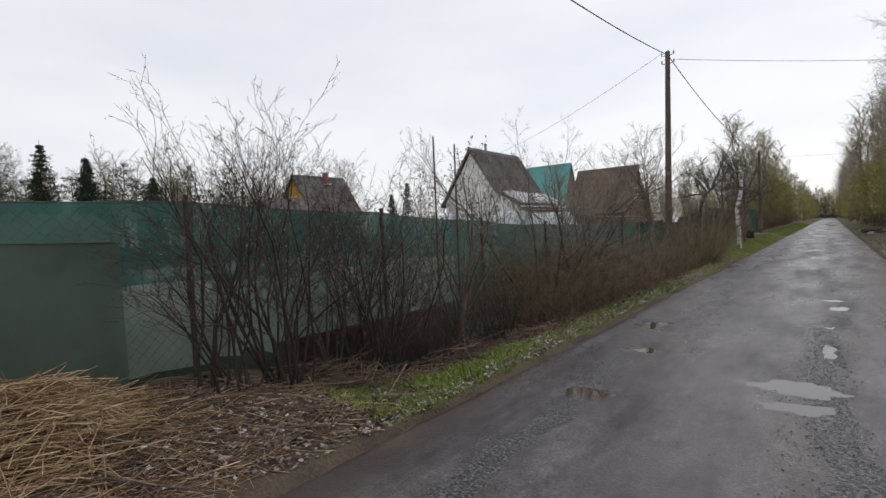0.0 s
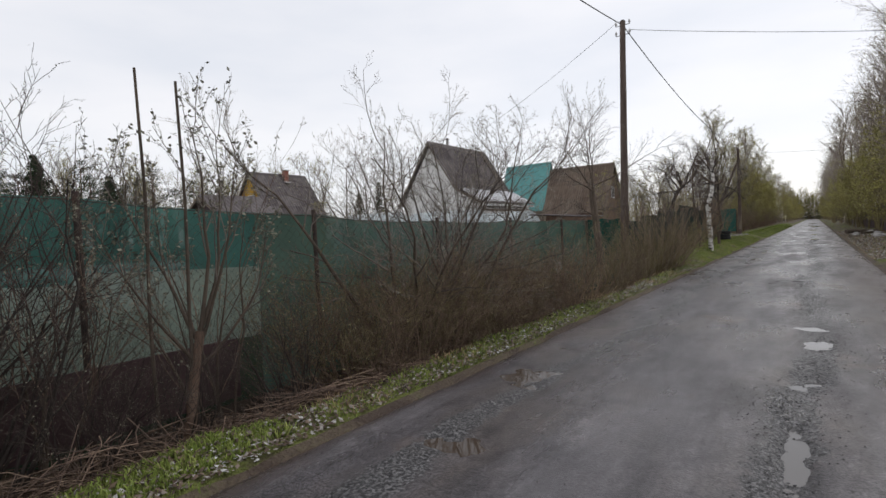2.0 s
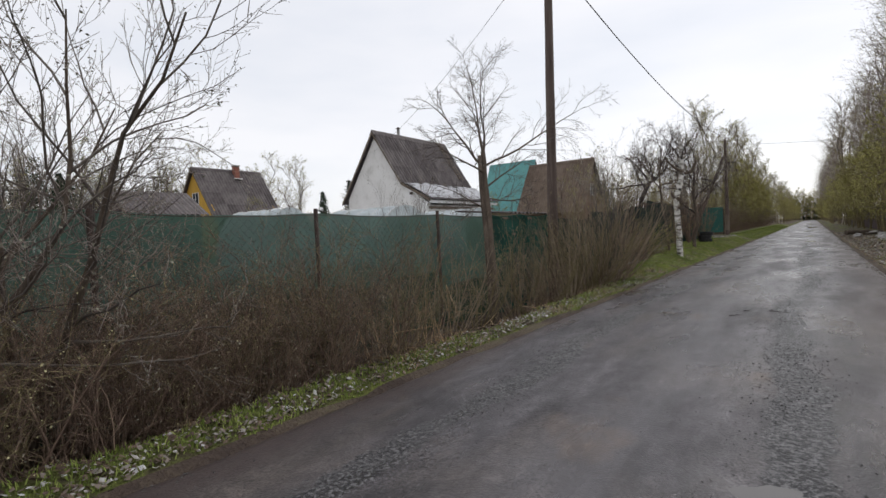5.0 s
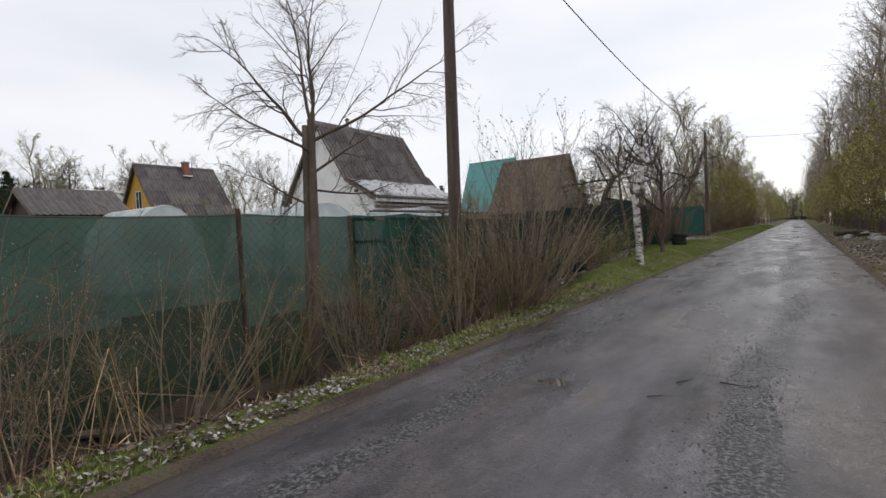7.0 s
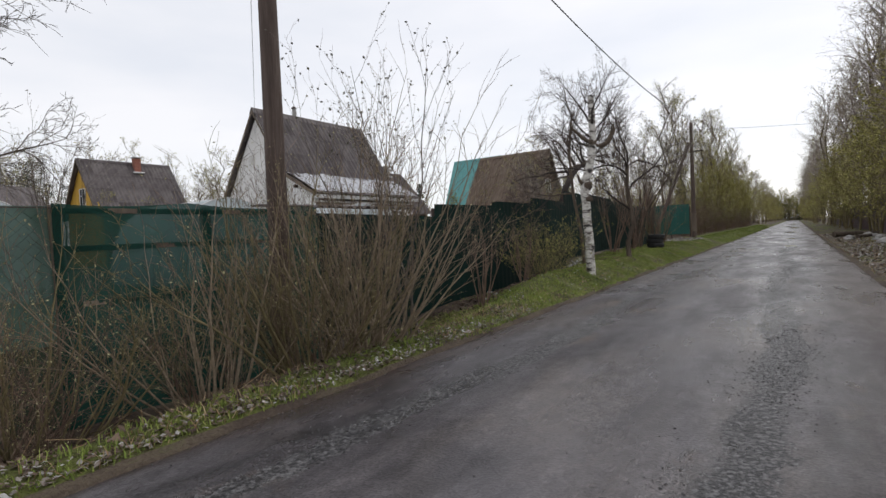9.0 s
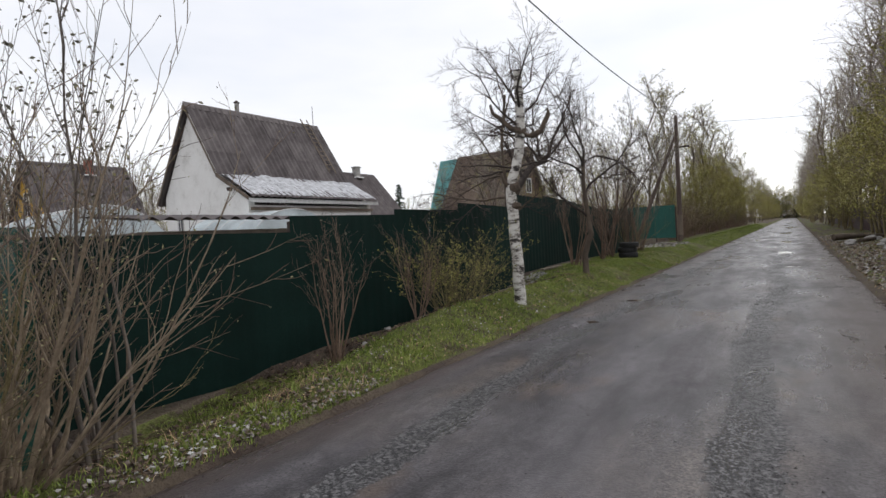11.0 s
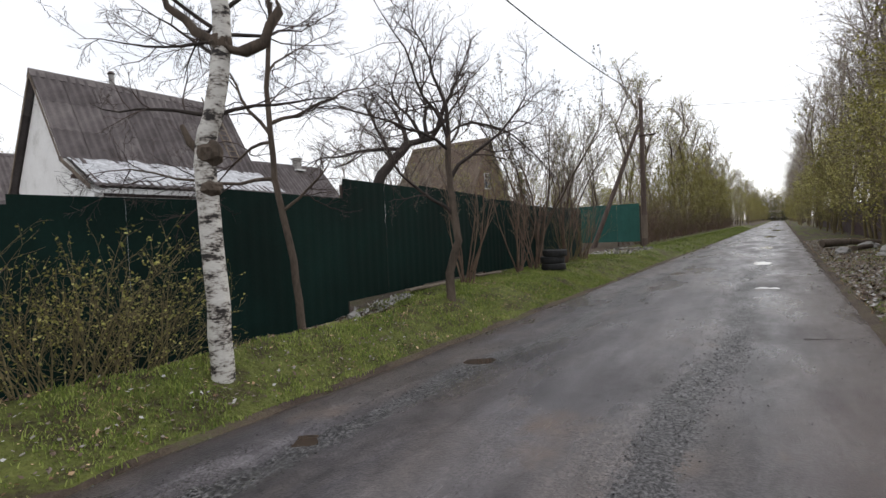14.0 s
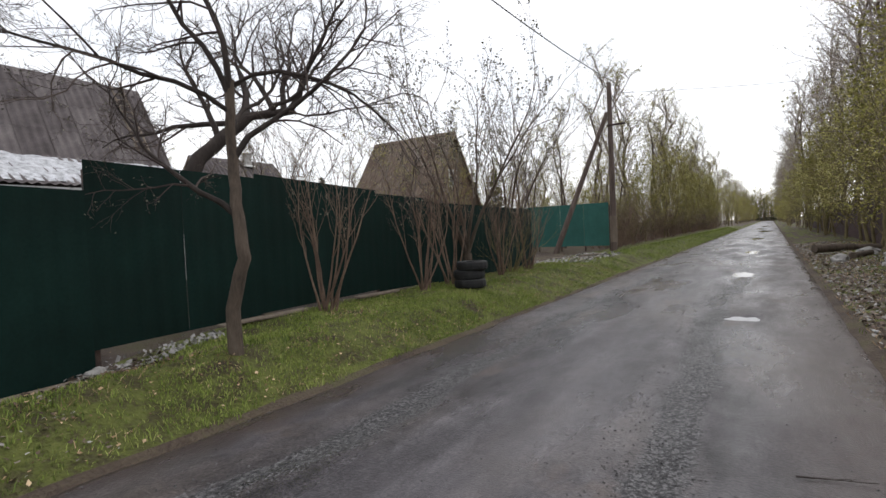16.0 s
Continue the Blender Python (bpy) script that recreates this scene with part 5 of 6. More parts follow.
lilac = tree("lilac_tree", "many-branched lilac with brown seed heads", [(0, 0, -0.1), (0, 0, 0.5)], 0.10, 0.09,
             [(0.9, (math.cos(a) * k, math.sin(a) * k, 1), 3.6, 0.036) for a, k in ((0.2, 0.3), (1.3, 0.45), (2.4, 0.3), (3.4, 0.4), (4.5, 0.35), (5.5, 0.45))],
             WILLOW, (M_BARK, M_BARK, M_TWIG_PALE, M_TWIG_GREY), ("foliage", M_BUD, 2, 0.035, 1.3), 47, group="lilacs beside the fence")
scatter([lilac], [(0, -5.0, 40.8, 0, 1.2), (0, -5.6, 44.6, 90, 1.15), (0, -8.6, 38.0, 90, 0.95)])

# far rows of trees
BIRCHY = [((7, 9), 0.5, 0.5, 0.02, 0.09, 0.15, 7, 4), ((5, 6), 0.55, 0.6, -0.06, 0.12, 0.15, 5, 3), ((0, 0), 0.6, 0.5, -0.16, 0.12, 0.2, 4, 3)]


def row_tree(kind, label, seed, height, trunk_r, spread, bark, twig, leaf, group, first=0.2, boughs=18, angle=0.9):
    rg = random.Random(seed)
    limbs = []
    for i in range(boughs):
        s = first + (1 - first) * (i + rg.random()) / boughs
        a = i * 2.4 + rg.uniform(-0.4, 0.4)
        limbs.append((s, (math.cos(a) * angle, math.sin(a) * angle, 1.0), spread * (1.12 - 0.62 * s) * rg.uniform(0.5, 1.3), trunk_r * 0.26))
    pts = [(rg.gauss(0, 0.08) * i, rg.gauss(0, 0.08) * i, -0.1 + height * i / 6) for i in range(7)]
    return tree(kind, label, pts, trunk_r, 0.015, limbs, BIRCHY, (bark, twig, twig, twig), leaf, seed, group, single_limbs=False)


birches = [row_tree("birch", "tall birch with drooping twigs just coming into leaf", 300 + i, 13.5, 0.15, 3.6, M_BARK, M_TWIG_PALE, ("foliage", M_LEAF_DULL, 1, 0.045, 1.5), "birches along the road", 0.14, 28, 0.75) for i in range(3)]
willows = [row_tree("roadside_willow", "bushy roadside willow in fresh yellow-green leaf", 310 + i, 5.6, 0.06, 2.3, M_TWIG_OLIVE, M_TWIG_OLIVE, ("foliage", M_LEAF, 2, 0.05, 1.6), "leafing willows along the road", 0.05, 22, 0.6) for i in range(3)]
greys = [row_tree("bare_alder", "slender bare roadside tree with fine grey twigs", 320 + i, 9.5, 0.10, 2.7, M_BARK, M_TWIG_PALE, ("foliage", M_LEAF, 2, 0.045, 1.5), "bare trees along the road", 0.1, 22, 0.55) for i in range(2)]
pl_b, pl_w, pl_g = [], [], []
y = 31.0
while y < 300:
    near = y < 105
    pl_b.append((rng.randrange(3), (5.6 if near else 4.6) + rng.uniform(-0.4, 1.2), y + rng.uniform(-1.5, 1.5), rng.uniform(0, 360), rng.uniform(1.05, 1.3) if near else rng.uniform(1.2, 1.5)))
    y += 3.2 if near else 6
y = 47.0
while y < 300:
    near = y < 100
    pl_w.append((rng.randrange(3), (4.5 if near else 3.7) + rng.uniform(-0.4, 0.5), y + rng.uniform(-1, 1), rng.uniform(0, 360), rng.uniform(0.95, 1.35)))
    y += 2.7 if near else 5
y = 55.5
while y < 300:
    pl_w.append((rng.randrange(3), (-5.0 if y < 120 else -4.2) - rng.uniform(0.0, 1.2), y + rng.uniform(-1, 1), rng.uniform(0, 360), rng.uniform(0.6, 0.9) * (0.8 if y < 64 else 1.3)))
    pl_g.append((rng.randrange(2), -6.2 - rng.uniform(0, 2.6), y + rng.uniform(-1, 1), rng.uniform(0, 360), rng.uniform(0.55, 0.8) if y < 62 else rng.uniform(1.05, 1.4)))
    y += 2.1 if y < 120 else 5
for i in range(60):
    x, y = -11 - rng.uniform(0, 34), 64 + rng.uniform(0, 90)
    pl_w.append((rng.randrange(3), x, y, rng.uniform(0, 360), rng.uniform(0.8, 1.3)))
for i in range(26):
    pl_w.append((rng.randrange(3), -8.5 - rng.uniform(0, 6), 53 + i * 1.6, rng.uniform(0, 360), rng.uniform(0.5, 0.8)))
for y in (47, 48, 49, 50.5, 51.5):
    pl_g.append((rng.randrange(2), -7.5 - rng.uniform(0, 5), y, rng.uniform(0, 360), rng.uniform(0.5, 0.7)))
for x, y, s in ((-12, 40, 0.45), (-14, 47, 0.6), (-33, 58, 0.7), (-36, 44, 0.55), (-30, 30, 0.45), (-38, 36, 0.5), (-40, 50, 0.8), (-13, 66, 0.9), (-20, 70, 0.9), (-9, 54, 0.6), (-10, 57, 0.7), (-12, 60, 0.8)):
    pl_g.append((rng.randrange(2), x, y, rng.uniform(0, 360), s))
for i in range(64):
    pl_g.append((rng.randrange(2), -82 - rng.uniform(0, 26), 0 + i * 1.3 + rng.uniform(-1, 1), rng.uniform(0, 360), rng.uniform(1.2, 1.9)))
for i in range(48):
    pl_b.append((rng.randrange(3), -84 - rng.uniform(0, 26), 2 + i * 1.6, rng.uniform(0, 360), rng.uniform(0.8, 1.15)))
for i in range(50):
    pl_w.append((rng.randrange(3), -70 - rng.uniform(0, 18), 4 + i * 1.7, rng.uniform(0, 360), rng.uniform(0.7, 1.2)))
for i in range(24):
    pl_w.append((rng.randrange(3), -10 + i * 0.9, 296 + rng.uniform(-5, 5), rng.uniform(0, 360), rng.uniform(1.7, 2.5)))
scatter(birches, pl_b)
scatter(willows, pl_w)
scatter(greys, pl_g)


def spruce(seed, height):
    rg = random.Random(seed)
    t = thing("spruce", pose(0, 0, 0), "dark green spruce with drooping tiers of boughs", "tree", "spruces beyond the gardens")
    tb, nd = Tubes(), Tubes()
    tb.add([Vector((0, 0, -0.1)), Vector((0, 0, height * 0.5)), Vector((0, 0, height))], height * 0.018, 0.01, 8)
    tiers = 26
    for i in range(tiers):
        s = i / tiers
        z = height * (0.08 + 0.9 * s)
        r = height * 0.2 * (1 - s) ** 0.85 + 0.12
        for k in range(9):
            a = rg.uniform(0, 6.28)
            L = r * rg.uniform(0.7, 1.15)
            d = Vector((math.cos(a), math.sin(a), -0.25))
            tb.add([Vector((0, 0, z)), Vector((0, 0, z)) + d * L], 0.02, 0.006, 3)
            for q in range(16):
                p = Vector((0, 0, z)) + d * L * rg.uniform(0.2, 1.0) + Vector((rg.gauss(0, 0.1), rg.gauss(0, 0.1), rg.gauss(-0.06, 0.06))) * (L * 0.5 + 0.3)
                nd.leaf(p, 0.10, rg, 2.6)
    tb.make("trunk", M_BARK_DARK, t)
    nd.make("crown", M_NEEDLE, t, "dark green needled boughs", smooth=False)
    return t


spr = [spruce(400, 11), spruce(401, 9)]
scatter(spr, [(0, -84, 22, 0, 1.5), (1, -80, 26, 0, 1.6), (1, -80, 34.5, 0, 1.35), (0, -76, 33, 40, 0.85), (1, -66, 36, 80, 0.75), (0, -93, 30, 0, 1.4), (1, -46, 50, 0, 0.8), (0, -52, 60, 0, 0.9), (1, -40, 60, 20, 0.8), (0, -90, 8, 70, 1.3), (1, -24, 75, 70, 0.85), (1, -20, 72, 10, 0.8), (0, -36, 66, 0, 0.7)] + [((i * 7) % 2, -9 + i * 1.5, 304 + (i * 5) % 7, i * 40, 0.95 + 0.1 * ((i * 3) % 4)) for i in range(13)])



def pine(seed, height):
    rg = random.Random(seed)
    t = thing("pine", pose(0, 0, 0), "tall pine with a bare reddish trunk and dark crown", "tree", "pines beyond the gardens")
    tb, bo, nd = Tubes(), Tubes(), Tubes()
    tb.add([Vector((rg.gauss(0, 0.1), rg.gauss(0, 0.1), -0.1 + height * i / 5)) for i in range(6)], height * 0.016, 0.04, 8)
    for i in range(34):
        s = 0.45 + 0.54 * (i + rg.random()) / 34
        a, z = i * 2.4, height * s
        L = height * 0.17 * math.sqrt(max(0.05, 1 - ((s - 0.62) / 0.4) ** 2)) * rg.uniform(0.6, 1.2)
        d = Vector((math.cos(a), math.sin(a), rg.uniform(-0.1, 0.5)))
        p, q = Vector((0, 0, z)), Vector((0, 0, z)) + d * L
        bo.add([p, p.lerp(q, 0.5) - Vector((0, 0, 0.05)), q], 0.04, 0.012, 4)
        for _ in range(60):
            c = p.lerp(q, rg.uniform(0.35, 1.05)) + Vector((rg.gauss(0, 0.22), rg.gauss(0, 0.22), rg.gauss(0.05, 0.16)))
            nd.leaf(c, 0.08, rg, 3.2)
    tb.make("trunk", M_BROWNWALL, t, "reddish scaly trunk")
    bo.make("branchwork", M_BARK_DARK, t)["kind"] = "stuff"
    nd.make("crown", M_NEEDLE, t, "dark needled crown", smooth=False)["kind"] = "stuff"
    return t


pines = [pine(420, 13), pine(421, 12)]
scatter(pines, [(i % 2, -88 - (i * 37) % 14, 6 + i * 3.3 + (i * 13) % 3, i * 77, 0.85 + 0.06 * ((i * 5) % 7)) for i in range(18)] + [(i % 2, -80 - (i * 29) % 9, 15 + i * 1.9, i * 53, 0.8 + 0.05 * ((i * 3) % 6)) for i in range(14)])

# ---------------------------------------------------------------- garden things behind the fence
def greenhouse(x0, x1, yc, half, peak):
    t = thing("greenhouse", pose(0, 0, 0), "arched garden greenhouse of milky polycarbonate", "greenhouse", "garden greenhouses")
    n = 18
    base = 0.1
    prof = [(yc + half * math.cos(math.pi * (1 - i / n)), base + (peak - base) * math.sin(math.pi * i / n) ** 0.75) for i in range(n + 1)]
    verts = [(x, y, z) for x in (x0, x1) for y, z in prof]
    mesh_object("cover", verts, [(i, i + 1, n + 2 + i, n + 1 + i) for i in range(n)], M_POLY, t, smooth=True)
    for x in (x0, x1):
        bm = bmesh.new()
        bm.faces.new([bm.verts.new((x, y, z)) for y, z in prof])
        part("end_panel", bm, M_POLY, t)
    for k in range(5):
        x = x0 + (x1 - x0) * k / 4
        tb = Tubes()
        tb.add([Vector((x, y, z + 0.012)) for y, z in prof], 0.018, 0.018, 6)
        tb.make("rib", M_TRIM, t)


greenhouse(-18.0, -14.0, 27.1, 1.9, 2.72)
greenhouse(-17.5, -14.5, 21.3, 1.2, 2.55)
greenhouse(-18.5, -14.0, 33.2, 2.2, 2.68)


def garden_shed():
    t = thing("garden_shed", pose(0, 0, 0), "low olive-green garden shed behind the net", "shed")
    part("wall", box((-10.2, -1.6, -0.1), (-8.0, 3.2, 1.72), 0.02), M_BOARD, t)
    part("roof", prism([(-10.5, 1.74), (-7.8, 1.74), (-9.1, 2.2)], 5.2, lambda u, v, w: (u, -1.8 + w, v)), M_BOARD, t, "mossy felt roof")
    b = thing("cold_frame", pose(0, 0, 0), "long low cold frame covered with pale film", "cold frame")
    part("base", box((-8.9, 3.5, -0.1), (-7.9, 8.6, 0.4), 0.02), M_BOARD, b)
    part("cover", box((-8.85, 3.55, 0.402), (-7.95, 8.55, 1.25), 0.12), M_TRIM, b, "pale plastic film")
    c = thing("felt_board", pose(0, 0, 0), "black roofing-felt board against the fence foot", "board")
    part("board", box((FX + 0.05, 4.0, -0.35), (FX + 0.075, 7.6, 0.36), 0.004), M_PLUM, c)
    d = thing("garden_net", pose(0, 0, 0), "dull grey-green garden net tied over the fence", "net")
    bm = bmesh.new()
    cols = [[bm.verts.new((FX + 0.045 + 0.012 * math.sin(yy * 3 + k), yy, 0.1 + (1.62 + 0.02 * math.sin(yy * 2)) * k / 6)) for k in range(7)] for yy in [-5.5 + 7.8 * i / 30 for i in range(31)]]
    for i in range(30):
        for k in range(6):
            bm.faces.new((cols[i][k], cols[i + 1][k], cols[i + 1][k + 1], cols[i][k + 1]))
    part("weave", bm, M_NET_DULL, d)
    tb = Tubes()
    tb.add([Vector((FX + 0.05, -5.5 + 7.8 * i / 12, 1.72 + 0.02 * math.sin((-5.5 + 7.8 * i / 12) * 2))) for i in range(13)], 0.006, 0.006, 5)
    tb.make("edge_cord", M_IRON, d)


garden_shed()
ws = thing("woodshed", pose(0, 0, 0), "low dark woodshed with a corrugated roof", "shed")
part("wall", box((-9.6, 25.2, -0.1), (-8.0, 28.4, 1.78), 0.02), M_BOARD, ws)
slope_sheets(ws, (-9.9, 25.0, 2.12), (0, 1, 0), (1, 0, -0.08), 3.6, 2.1, 1, 3, M_SLATE, 9)
for x, y, h in ((-4.25, 6.25, 3.45), (-4.05, 6.5, 3.35)):
    tb = Tubes()
    tb.add([Vector((x + 0.02 * math.sin(i), y + 0.02 * math.cos(i * 1.3), ground_z(x, y) - 0.1 + (h + 0.3) * i / 7)) for i in range(8)], 0.02, 0.012, 6)
    tagged(tb.make("bare_pole", M_BARK, None), "thin bare upright pole standing in the shrubs", "pole", "thin poles in the shrubs")


def tyre_mesh():
    bm = bmesh.new()
    prof = [(0.19, -0.07), (0.21, -0.085), (0.285, -0.085), (0.305, -0.06), (0.312, 0.0), (0.305, 0.06), (0.285, 0.085), (0.21, 0.085), (0.19, 0.07), (0.21, 0.05), (0.26, 0.04), (0.26, -0.04), (0.21, -0.05)]
    n = 36
    rings = [[bm.verts.new((r * math.cos(2 * math.pi * i / n) * (1 + (0.012 if i % 2 and r > 0.3 else 0)), r * math.sin(2 * math.pi * i / n) * (1 + (0.012 if i % 2 and r > 0.3 else 0)), z)) for r, z in prof] for i in range(n)]
    m = len(prof)
    for i in range(n):
        for j in range(m):
            bm.faces.new((rings[i][j], rings[(i + 1) % n][j], rings[(i + 1) % n][(j + 1) % m], rings[i][(j + 1) % m]))
    bmesh.ops.recalc_face_normals(bm, faces=bm.faces)
    return bm


tyre = tagged(part("tyre", tyre_mesh(), M_RUBBER, None), "old black car tyre in a stack on the verge", "tyre", "stacked tyres")
tz = ground_z(-3.85, 38.9)
tyre.matrix_world = pose(-3.85, 38.9, tz + 0.085)
for i in (1, 2):
    copy_thing(tyre, pose(-3.85 + 0.03 * (-1) ** i, 38.9 + 0.02 * i, tz + 0.085 + 0.171 * i, 0, 0, 25 * i))

# planks, stones and logs
for x, y, L, turn, z in ((-5.02, 35.0, 1.5, 92, 0.02), (-4.95, 37.4, 1.1, 88, 0.02), (-5.0, 32.2, 0.9, 95, 0.03), (-4.6, 47.5, 1.6, 20, 0.02), (-4.3, 48.3, 1.3, 75, 0.05), (-4.9, 16.0, 1.0, 40, 0.1)):
    p = part("plank", box((-L / 2, -0.07, 0), (L / 2, 0.07, 0.035), 0.006), M_BOARD, None)
    p.matrix_world = pose(x, y, ground_z(x, y) + z, 3, 0, turn)
    tagged(p, "weathered pale plank lying at the fence foot", "plank", "planks at the fence")


def rock(seed, size):
    rg = random.Random(seed)
    bm = bmesh.new()
    bmesh.ops.create_icosphere(bm, subdivisions=3, radius=1)
    for v in bm.verts:
        k = 1 + 0.35 * noise.noise(v.co * 1.2 + Vector((seed, 0, 0))) + 0.12 * noise.noise(v.co * 4 + Vector((0, seed, 0)))
        v.co = Vector((v.co.x * size[0], v.co.y * size[1], max(v.co.z, -0.5) * size[2])) * k
    return bm


rr = random.Random(5)
for i in range(12):
    x, y = 3.1 + rr.uniform(-0.5, 1.2), 44 + i * 1.15 + rr.uniform(-0.6, 0.6)
    s = rr.uniform(0.1, 0.3)
    o = part("stone", rock(i, (s, s * rr.uniform(0.7, 1.3), s * 0.6)), M_CONCRETE, None)
    o.matrix_world = pose(x, y, ground_z(x, y) + s * 0.2, 0, 0, rr.uniform(0, 360))
    tagged(o, "rough grey stone dumped on the road verge", "stone", "stones on the verge")
for i in range(9):
    x, y = -4.9 + rr.uniform(-0.2, 0.5), 26.5 + i * 0.8 + rr.uniform(-0.3, 0.3)
    s = rr.uniform(0.05, 0.13)
    o = part("stone", rock(40 + i, (s, s * 1.2, s * 0.7)), M_CONCRETE, None)
    o.matrix_world = pose(x, y, ground_z(x, y) + s * 0.25)
    tagged(o, "grey stone at the foot of the fence", "stone", "stones at the fence")
for x, y, L, turn, r in ((3.05, 53.6, 1.5, 35, 0.16), (3.5, 50.6, 1.9, 70, 0.1), (3.9, 47.2, 2.2, 80, 0.09), (3.7, 54.4, 1.6, 10, 0.12)):
    lg = part("log", rod((-L / 2, 0, 0), (L / 2, 0, 0), r, r * 0.85, 12), M_BARK, None)
    lg.matrix_world = pose(x, y, ground_z(x, y) + r * 0.85, 0, 0, turn)
    tagged(lg, "weathered log lying on the verge", "log", "logs on the verge")


# ---------------------------------------------------------------- grass, litter, straw and gravel
rg = np.random.default_rng(7)


def blades(name, n, region, height, width, mat, label, keep, lean=0.5):
    """Many grass blades as one mesh. region: x0, x1, y0, y1; keep(x, y) gives the share of blades kept there."""
    verts, faces = [], []
    x0, x1, y0, y1 = region
    for _ in range(n):
        x, y = rg.uniform(x0, x1), rg.uniform(y0, y1)
        if rg.random() > keep(x, y):
            continue
        z = ground_z(x, y) - 0.01
        h = height * rg.uniform(0.45, 1.25) * (0.7 + 0.6 * max(0, noise.noise((x * 2.2, y * 2.2, 1))))
        a, b = rg.uniform(0, 6.283), rg.uniform(0, 6.283)
        k = h * lean * rg.uniform(0.2, 1.5)
        dx, dy = math.cos(a) * width / 2, math.sin(a) * width / 2
        lx, ly = math.cos(b) * k, math.sin(b) * k
        i = len(verts)
        verts += [(x - dx, y - dy, z), (x + dx, y + dy, z), (x + dx * 0.7 + lx * 0.4, y + dy * 0.7 + ly * 0.4, z + h * 0.6), (x - dx * 0.7 + lx * 0.4, y - dy * 0.7 + ly * 0.4, z + h * 0.6), (x + lx, y + ly, z + h * 0.92)]
        faces += [(i, i + 1, i + 2, i + 3), (i + 3, i + 2, i + 4)]
    tagged(mesh_object(name, verts, faces, mat), label, "grass", kind="stuff")


def patchy(x, y, lo=0.35, hi=0.62, scale=0.9):
    return smooth01(lo, hi, 0.5 + 0.5 * noise.noise((x * scale, y * scale, 9.4)))


def edge_at(y):
    return ROAD_L - 0.03 + 0.10 * noise.noise((0, y * 1.1, 2.2))


blades("verge_grass", 140000, (-5.1, -2.45, 22.6, 48), 0.065, 0.011, M_GRASS, "short spring grass with moss on the raised verge",
       lambda x, y: (0.0 if x > edge_at(y) else 1.0) * smooth01(22.6, 24, y) * (0.2 + 0.88 * patchy(x, y, 0.38, 0.6, 1.4)) * (1 if y < 40 else 0.5) * (1 - 0.92 * smooth01(verge_width(y) + 0.1, verge_width(y) * 1.35 + 0.1, -x - 2.5)))
blades("grass_tufts", 16000, (-4.9, -2.5, 23, 48), 0.13, 0.010, M_GRASS, "taller tufts of fresh grass on the verge", lambda x, y: (0.0 if x > edge_at(y) - 0.05 else 1.0) * patchy(x, y, 0.58, 0.7, 2.6))
blades("dry_grass", 12000, (-4.9, -2.5, 23, 48), 0.08, 0.007, M_STRAW, "dry straw among the verge grass", lambda x, y: (0.0 if x > edge_at(y) else 1.0) * patchy(x + 7, y, 0.5, 0.68, 1.7), 1.6)
blades("verge_grass", 40000, (-3.35, -2.45, 3.5, 26), 0.08, 0.010, M_GRASS, "narrow strip of fresh grass along the road edge",
       lambda x, y: (0.0 if x > edge_at(y) - 0.02 else 1.0) * patchy(x, y, 0.22, 0.5, 0.7) * (1 if y < 7.5 else 0.6) * (1 - smooth01(2.95, 3.35, -x)))
blades("verge_grass", 15000, (-4.1, -2.75, 3.4, 6.6), 0.10, 0.012, M_GRASS, "fresh green weeds beside the dark shrubs", lambda x, y: patchy(x, y, 0.28, 0.5, 1.3))
blades("verge_grass", 16000, (-4.3, -2.5, 50, 110), 0.14, 0.02, M_GRASS, "grass verge further along the road", lambda x, y: 0.8)
blades("verge_grass", 18000, (2.0, 4.6, 14, 60), 0.08, 0.010, M_GRASS, "thin grass on the far verge", lambda x, y: (0.15 + 0.5 * patchy(x, y)) * (1.0 if x > 2.1 else 0.3))
blades("dry_grass", 26000, (2.05, 4.8, 26, 62), 0.07, 0.012, M_STRAW, "dry trampled grass on the far verge", lambda x, y: 0.5, 1.3)
blades("dry_grass", 9000, (-4.3, -2.6, 7, 26), 0.13, 0.007, M_STRAW, "dry grass along the ditch edge", lambda x, y: patchy(x, y, 0.45, 0.65, 1.1) * (1 - 0.6 * smooth01(3.4, 4.2, -x)), 1.0)


def litter(name, n, pick, size, mat, label, long=1.4, tilt=0.35):
    verts, faces = [], []
    for _ in range(n):
        x, y = pick()
        z = ground_z(x, y) + rg.uniform(0.006, 0.03)
        s = size * rg.uniform(0.5, 1.4)
        a = rg.uniform(0, 6.283)
        u = np.array((math.cos(a), math.sin(a), rg.normal(0, tilt))) * s * long / 2
        w = np.array((-math.sin(a), math.cos(a), rg.normal(0, tilt))) * s / 2
        c = np.array((x, y, z + 0.3 * s * tilt))
        i = len(verts)
        bend = np.array((0, 0, s * 0.18))
        verts += [tuple(c - u), tuple(c - u * 0.2 + w - bend * 0.3), tuple(c + u), tuple(c - u * 0.1 - w - bend * 0.3), tuple(c + bend * 0.4)]
        faces += [(i, i + 1, i + 4), (i + 1, i + 2, i + 4), (i + 2, i + 3, i + 4), (i + 3, i, i + 4)]
    tagged(mesh_object(name, verts, faces, mat), label, "leaf litter", kind="stuff")


